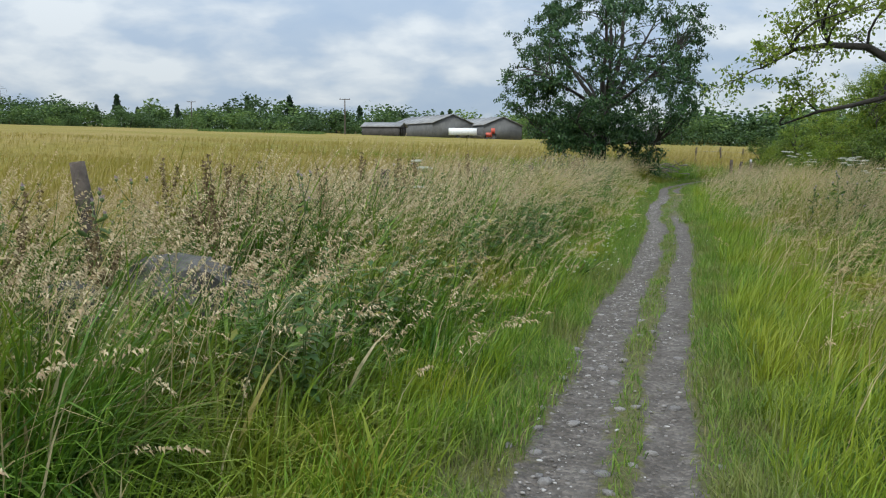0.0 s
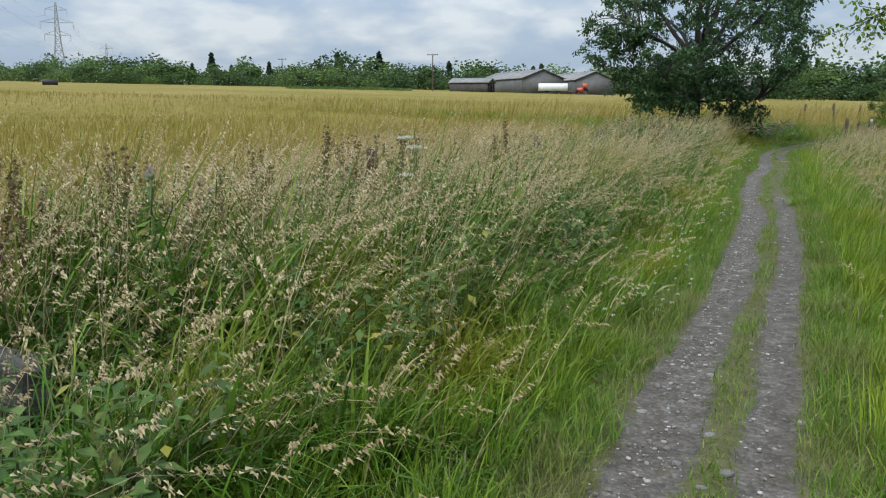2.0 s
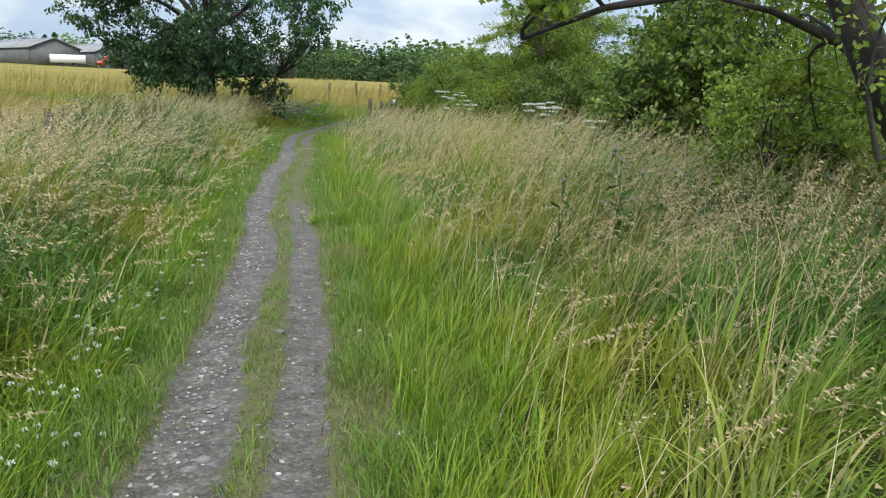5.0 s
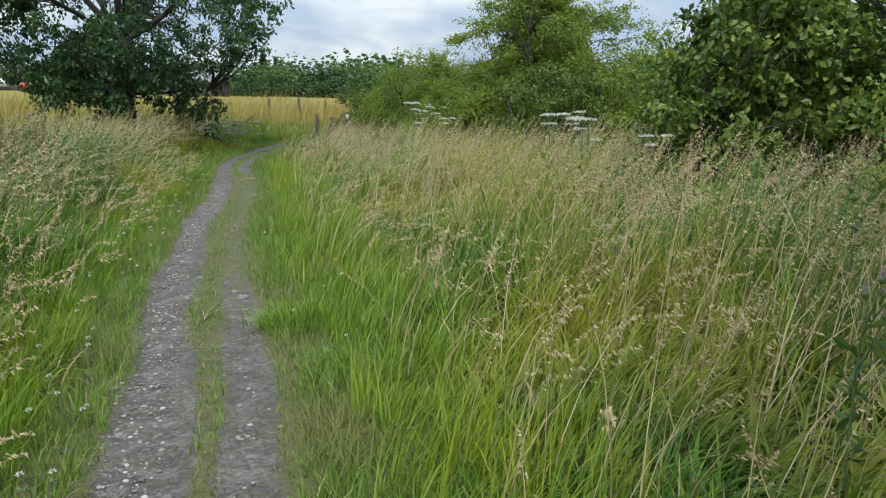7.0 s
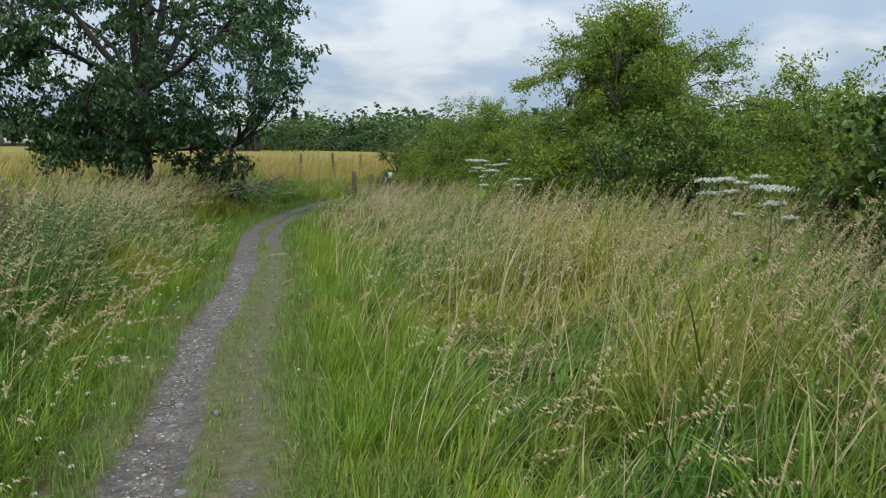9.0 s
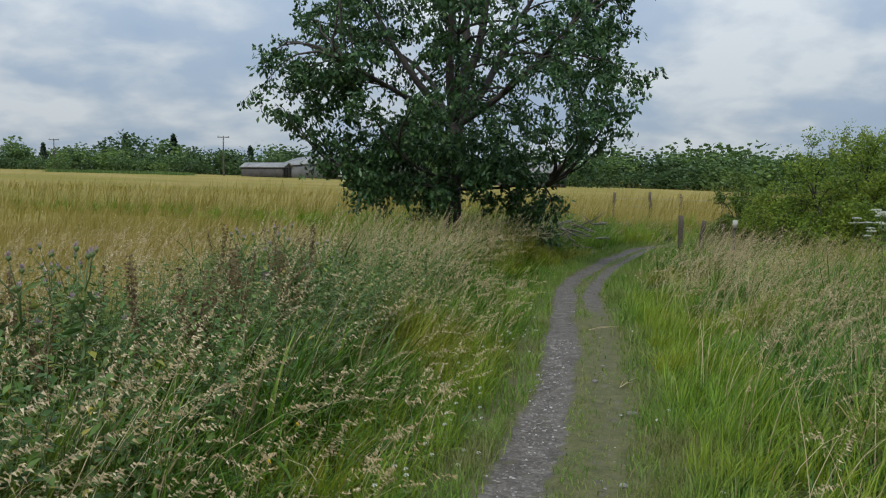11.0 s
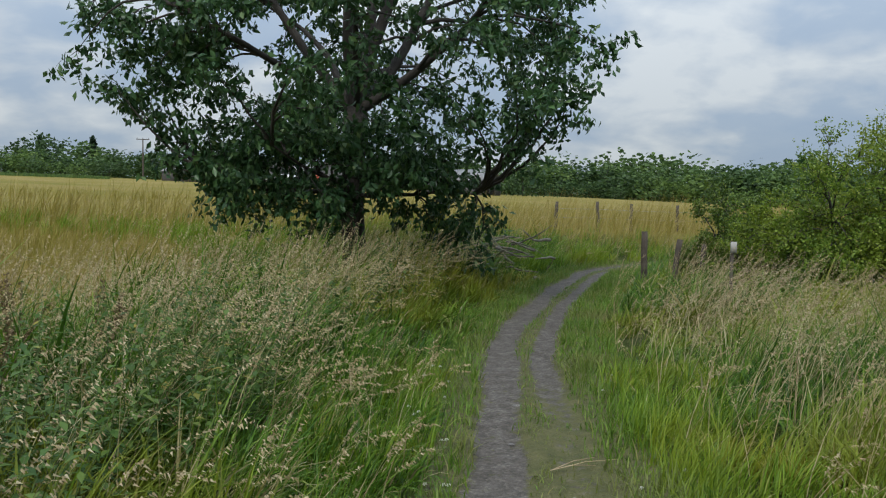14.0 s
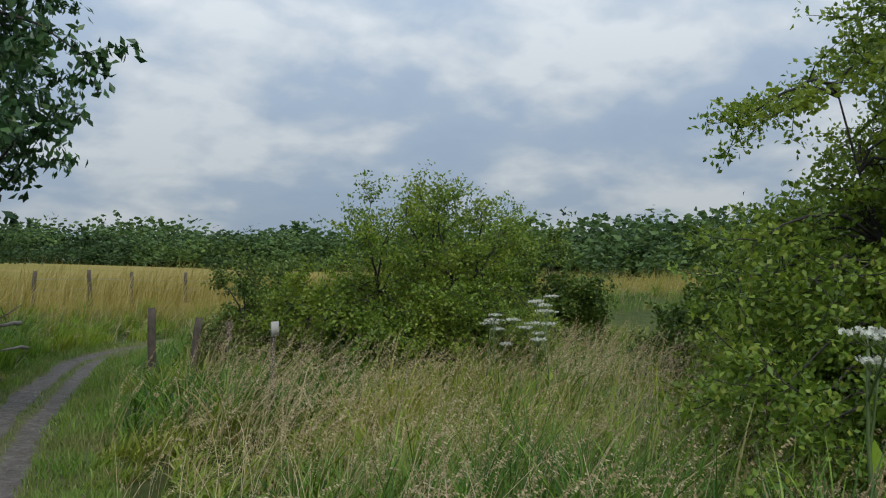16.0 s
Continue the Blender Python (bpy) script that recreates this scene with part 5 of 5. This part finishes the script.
# tall verge grass, in tussocks, on both sides of the path
for y0, y1, n, w, segs in ((2.6, 12, 44000, 0.0125, 4), (12, 21, 32000, 0.013, 4), (21, 30, 38000, 0.0125, 4), (30, 46, 22000, 0.018, 3)):
    hp = Heap()
    x, y, s, ln, ch = clumped(n, y0, y1, -4.3, -0.35)
    flat_ = lodged(x, y)
    h = tussock_height(x, y, 0.26 + 0.84 * smooth(-0.3, -2.1, s), 0.3) * near_rocks(x, y) * (1 - 0.3 * smooth(20.0, 21.5, y) * smooth(29, 27, y) * smooth(-1.1, -1.8, s)) * ch * rng.uniform(0.6, 1.1, len(x))
    keep = s < -0.12
    hp.add(*blades(x[keep], y[keep], h[keep], w * np.exp(rng.normal(0, 0.42, keep.sum())), ln[keep], (rng.uniform(0.3, 1.8, len(x)) + 0.6 * flat_)[keep], segs))
    grass("tall_grass", hp, M_tall, "tall green verge grass in leaning tussocks")
for y0, y1, n, w, segs in ((5, 12, 32000, 0.010, 4), (12, 21, 52000, 0.0095, 4), (21, 30, 46000, 0.010, 4), (30, 46, 34000, 0.016, 3)):
    hp = Heap()
    x, y, s, ln, ch = clumped(n, y0, y1, 1.25, 6.2)
    flat_ = lodged(x, y)
    h = tussock_height(x, y, 0.17 + 0.84 * smooth(1.25, 3.6 - 1.3 * smooth(30, 34, y), s) * (1 - 0.22 * smooth(29, 33, y)), 0.24) * ch * rng.uniform(0.6, 1.1, len(x))
    keep = s > 1.0
    hp.add(*blades(x[keep], y[keep], h[keep], w * np.exp(rng.normal(0, 0.42, keep.sum())), ln[keep], (rng.uniform(0.35, 1.8, len(x)) + 0.8 * flat_)[keep], segs))
    grass("tall_grass", hp, M_tall, "tall green and straw-coloured verge grass in leaning tussocks")
hp = Heap()
x, y, s, ln, ch = clumped(16000, 40, 47.5, -7.5, -0.4)
hp.add(*blades(x, y, 0.62 * ch * rng.uniform(0.6, 1.1, len(x)), 0.017 * rng.uniform(0.6, 1.4, len(x)), ln, rng.uniform(0.3, 1.1, len(x)), 3))
grass("tall_grass", hp, M_lush, "tall bright green grass on the bank beyond the bend")
# lush bright grass next to the path
for y0, y1, n in ((2.8, 15, 26000), (15, 30, 24000)):
    hp = Heap()
    for a, b in ((-1.2, -0.3), (1.1, 2.0)):
        x, y, s, ln, ch = clumped(n // 2, y0, y1, a, b, 20, 0.05)
        keep = (s < -0.1) | (s > 0.95)
        hp.add(*blades(x[keep], y[keep], (ch * rng.uniform(0.14, 0.36, len(x)))[keep], 0.007 * rng.uniform(0.6, 1.4, keep.sum()), ln[keep], rng.uniform(0.2, 1.0, keep.sum())))
    grass("lush_grass", hp, M_lush, "bright green grass leaning over the path's edge")
# short trodden turf beside and between the ruts
for y0, y1, n in ((3.2, 14, 70000), (14, 24, 60000), (24, 44, 50000)):
    x, y, s = scatter(n, y0, y1, -0.55, 1.5)
    bare = rut_strength(s, y)
    keep = rng.uniform(0, 1, n) > bare ** 0.8 * 1.06 + 0.32 * smooth(0.36, 0.2, np.abs(s - 0.65)) * smooth(15, 18, y) * smooth(31, 28, y)
    mid = smooth(0.5, 0.3, np.abs(s - 0.42))
    h = (0.055 + 0.085 * (1 - mid)) * rng.uniform(0.4, 1.5, n) * (1 + 0.5 * wave(x, y, 6.0))
    hp = Heap()
    hp.add(*blades(x[keep], y[keep], h[keep], (0.006 if y1 < 30 else 0.009) * rng.uniform(0.6, 1.5, keep.sum()), rng.uniform(0, 6.28, keep.sum()), rng.uniform(0.2, 1.2, keep.sum()), 2))
    grass("turf", hp, M_turf, "short trodden green turf beside the ruts")
# hay meadow beyond the verge
for y0, y1, s0, s1, n, w in ((3, 46, -13, -3.8, 52000, 0.013), (10, 60, -34, -12, 26000, 0.03), (45.5, 57, -9, 9, 30000, 0.022), (8, 46, 6.0, 13, 26000, 0.016)):
    x, y, s = scatter(n, y0, y1, s0, s1)
    hp = Heap()
    hp.add(*blades(x, y, rng.uniform(0.28, 0.58, n) * (2.4 if y0 > 40 else 1.0) * (1 - 0.85 * smooth(-15, -34, s)) * (1 + 0.2 * wave(x, y, 1.1)), w * rng.uniform(0.6, 1.4, n), lean_angle(n, 0.9), rng.uniform(0.2, 0.9, n), 2))
    grass("hay_grass", hp, M_hay if s1 < 5 or y0 > 40 else M_tall, "golden hay grass standing in the meadow")


def seed_stems(n, y0, y1, s0, s1, lo, hi, name_label):
    """Flowering grass: fine stalks with drooping feathery heads."""
    x, y, s = scatter(n, y0, y1, s0, s1)
    h = rng.uniform(lo, hi, n) * (1 + 0.12 * wave(x, y, 1.7)) * near_rocks(x, y)
    ln = lean_angle(n, 0.8)
    b = rng.uniform(0.3, 1.15, n)
    v, q, t = blades(x, y, h, 0.0045, ln, b, 4)
    hp = Heap()
    hp.add(v, q, t)
    z = land(x, y)
    per = 28
    ts = np.linspace(0.80, 1.05, per)
    run, rise = (a.ravel() for a in arc(h, b, ts))
    f = np.tile(ts, n)
    k = np.repeat(np.arange(n), per)
    loose = (0.011 * np.repeat(rng.uniform(0.5, 1.5, n), per) * np.clip((1.09 - f) / 0.25, 0.15, 1))[:, None]
    c = np.stack([x[k] + np.cos(ln[k]) * run, y[k] + np.sin(ln[k]) * run, z[k] + rise - 0.02], 1) + rng.normal(0, 1, (n * per, 3)) * loose
    d = np.stack([np.cos(ln[k]), np.sin(ln[k]), np.full(len(k), -0.7)], 1) + rng.normal(0, 0.4, (n * per, 3))
    d /= np.linalg.norm(d, axis=1)[:, None]
    L = rng.uniform(0.011, 0.027, len(k))
    wv = np.cross(d, rng.normal(0, 1, d.shape))
    wv /= np.linalg.norm(wv, axis=1)[:, None]
    wd = 0.0046
    vv = np.stack([c + wv * wd, c - wv * wd, c + d * L[:, None]], 1).reshape(-1, 3)
    hp.add(vv, None, np.arange(len(k) * 3).reshape(-1, 3))
    grass("flowering_grass", hp, M_head, name_label)


pale = "flowering grass with pale drooping seed heads"
seed_stems(1600, 3, 14, -4.4, -1.2, 0.9, 1.4, pale)
seed_stems(1900, 4, 15, -4.4, -2.2, 1.0, 1.5, pale)
seed_stems(1300, 14, 22, -4.4, -1.2, 0.9, 1.4, pale)
seed_stems(1000, 27, 40, -4.4, -1.6, 1.0, 1.4, pale)
seed_stems(1300, 22, 40, -4.4, -1.2, 0.85, 1.35, pale)
seed_stems(3700, 11, 24, 2.5, 7.0, 0.85, 1.3, pale)
seed_stems(4600, 24, 40, 2.2, 8.0, 0.75, 1.1, pale)
seed_stems(500, 5, 30, -1.3, -0.4, 0.4, 0.75, pale)
seed_stems(1100, 5, 34, 1.3, 3.0, 0.5, 0.95, pale)
seed_stems(2600, 4, 36, -9, -3.6, 0.65, 1.0, "straw-coloured flowering grass at the meadow's edge")
seed_stems(1800, 42, 54, -7, 9, 0.55, 0.9, "straw-coloured flowering grass along the field fence")

# a dense bright tuft at the path's edge
hp = Heap()
a, q = rng.uniform(0, 6.28, 900), 0.15 * np.abs(rng.normal(0, 1, 900))
x, y = 5.06 + q * np.cos(a), 17.3 + q * np.sin(a)
hp.add(*blades(x, y, rng.uniform(0.08, 0.22, 900), 0.006, a + rng.normal(0, 0.8, 900), rng.uniform(0.6, 1.8, 900), 3))
grass("grass_tuft", hp, M_lush, "dense dark green tuft of grass at the path's edge")

# dead stalks fallen across the path
for y0_, s0_, turn_, ln_ in ((27.4, 0.5, 0.3, 0.5), (24.6, 0.75, 0.9, 0.42), (17.6, 0.42, 1.2, 0.3)):
    x0_ = float(edge_x(y0_)) + s0_
    zz = float(land(x0_, y0_)) + 0.012
    hp = Heap()
    for da, dl in ((0.0, 1.0), (0.22, 0.8), (-0.15, 0.6)):
        d_ = np.array([math.cos(turn_ + da), math.sin(turn_ + da), 0]) * ln_ * dl
        tube(hp, [np.array([x0_, y0_, zz]), np.array([x0_, y0_, zz + 0.02]) + d_ * 0.5, np.array([x0_, y0_, zz + 0.006]) + d_], [0.003, 0.0028, 0.0015], 4)
    tagged(new("fallen_stalk", hp.mesh("fallen_stalk", M_head)), "dry straw-coloured grass stalk fallen across the path", "dead stalk", "fallen stalks")

# dark rushes in the meadow
x = rng.uniform(-58, -31, 5000)
y = 172 - 0.10 * (x + 45) + rng.normal(0, 1.2, 5000)
hp = Heap()
hp.add(*blades(x, y, rng.uniform(0.3, 0.7, 5000), 0.13, rng.uniform(0, 6.28, 5000), rng.uniform(0.1, 0.5, 5000), 2))
grass("rush_strip", hp, M_far, "dark strip of rushes across the golden meadow")
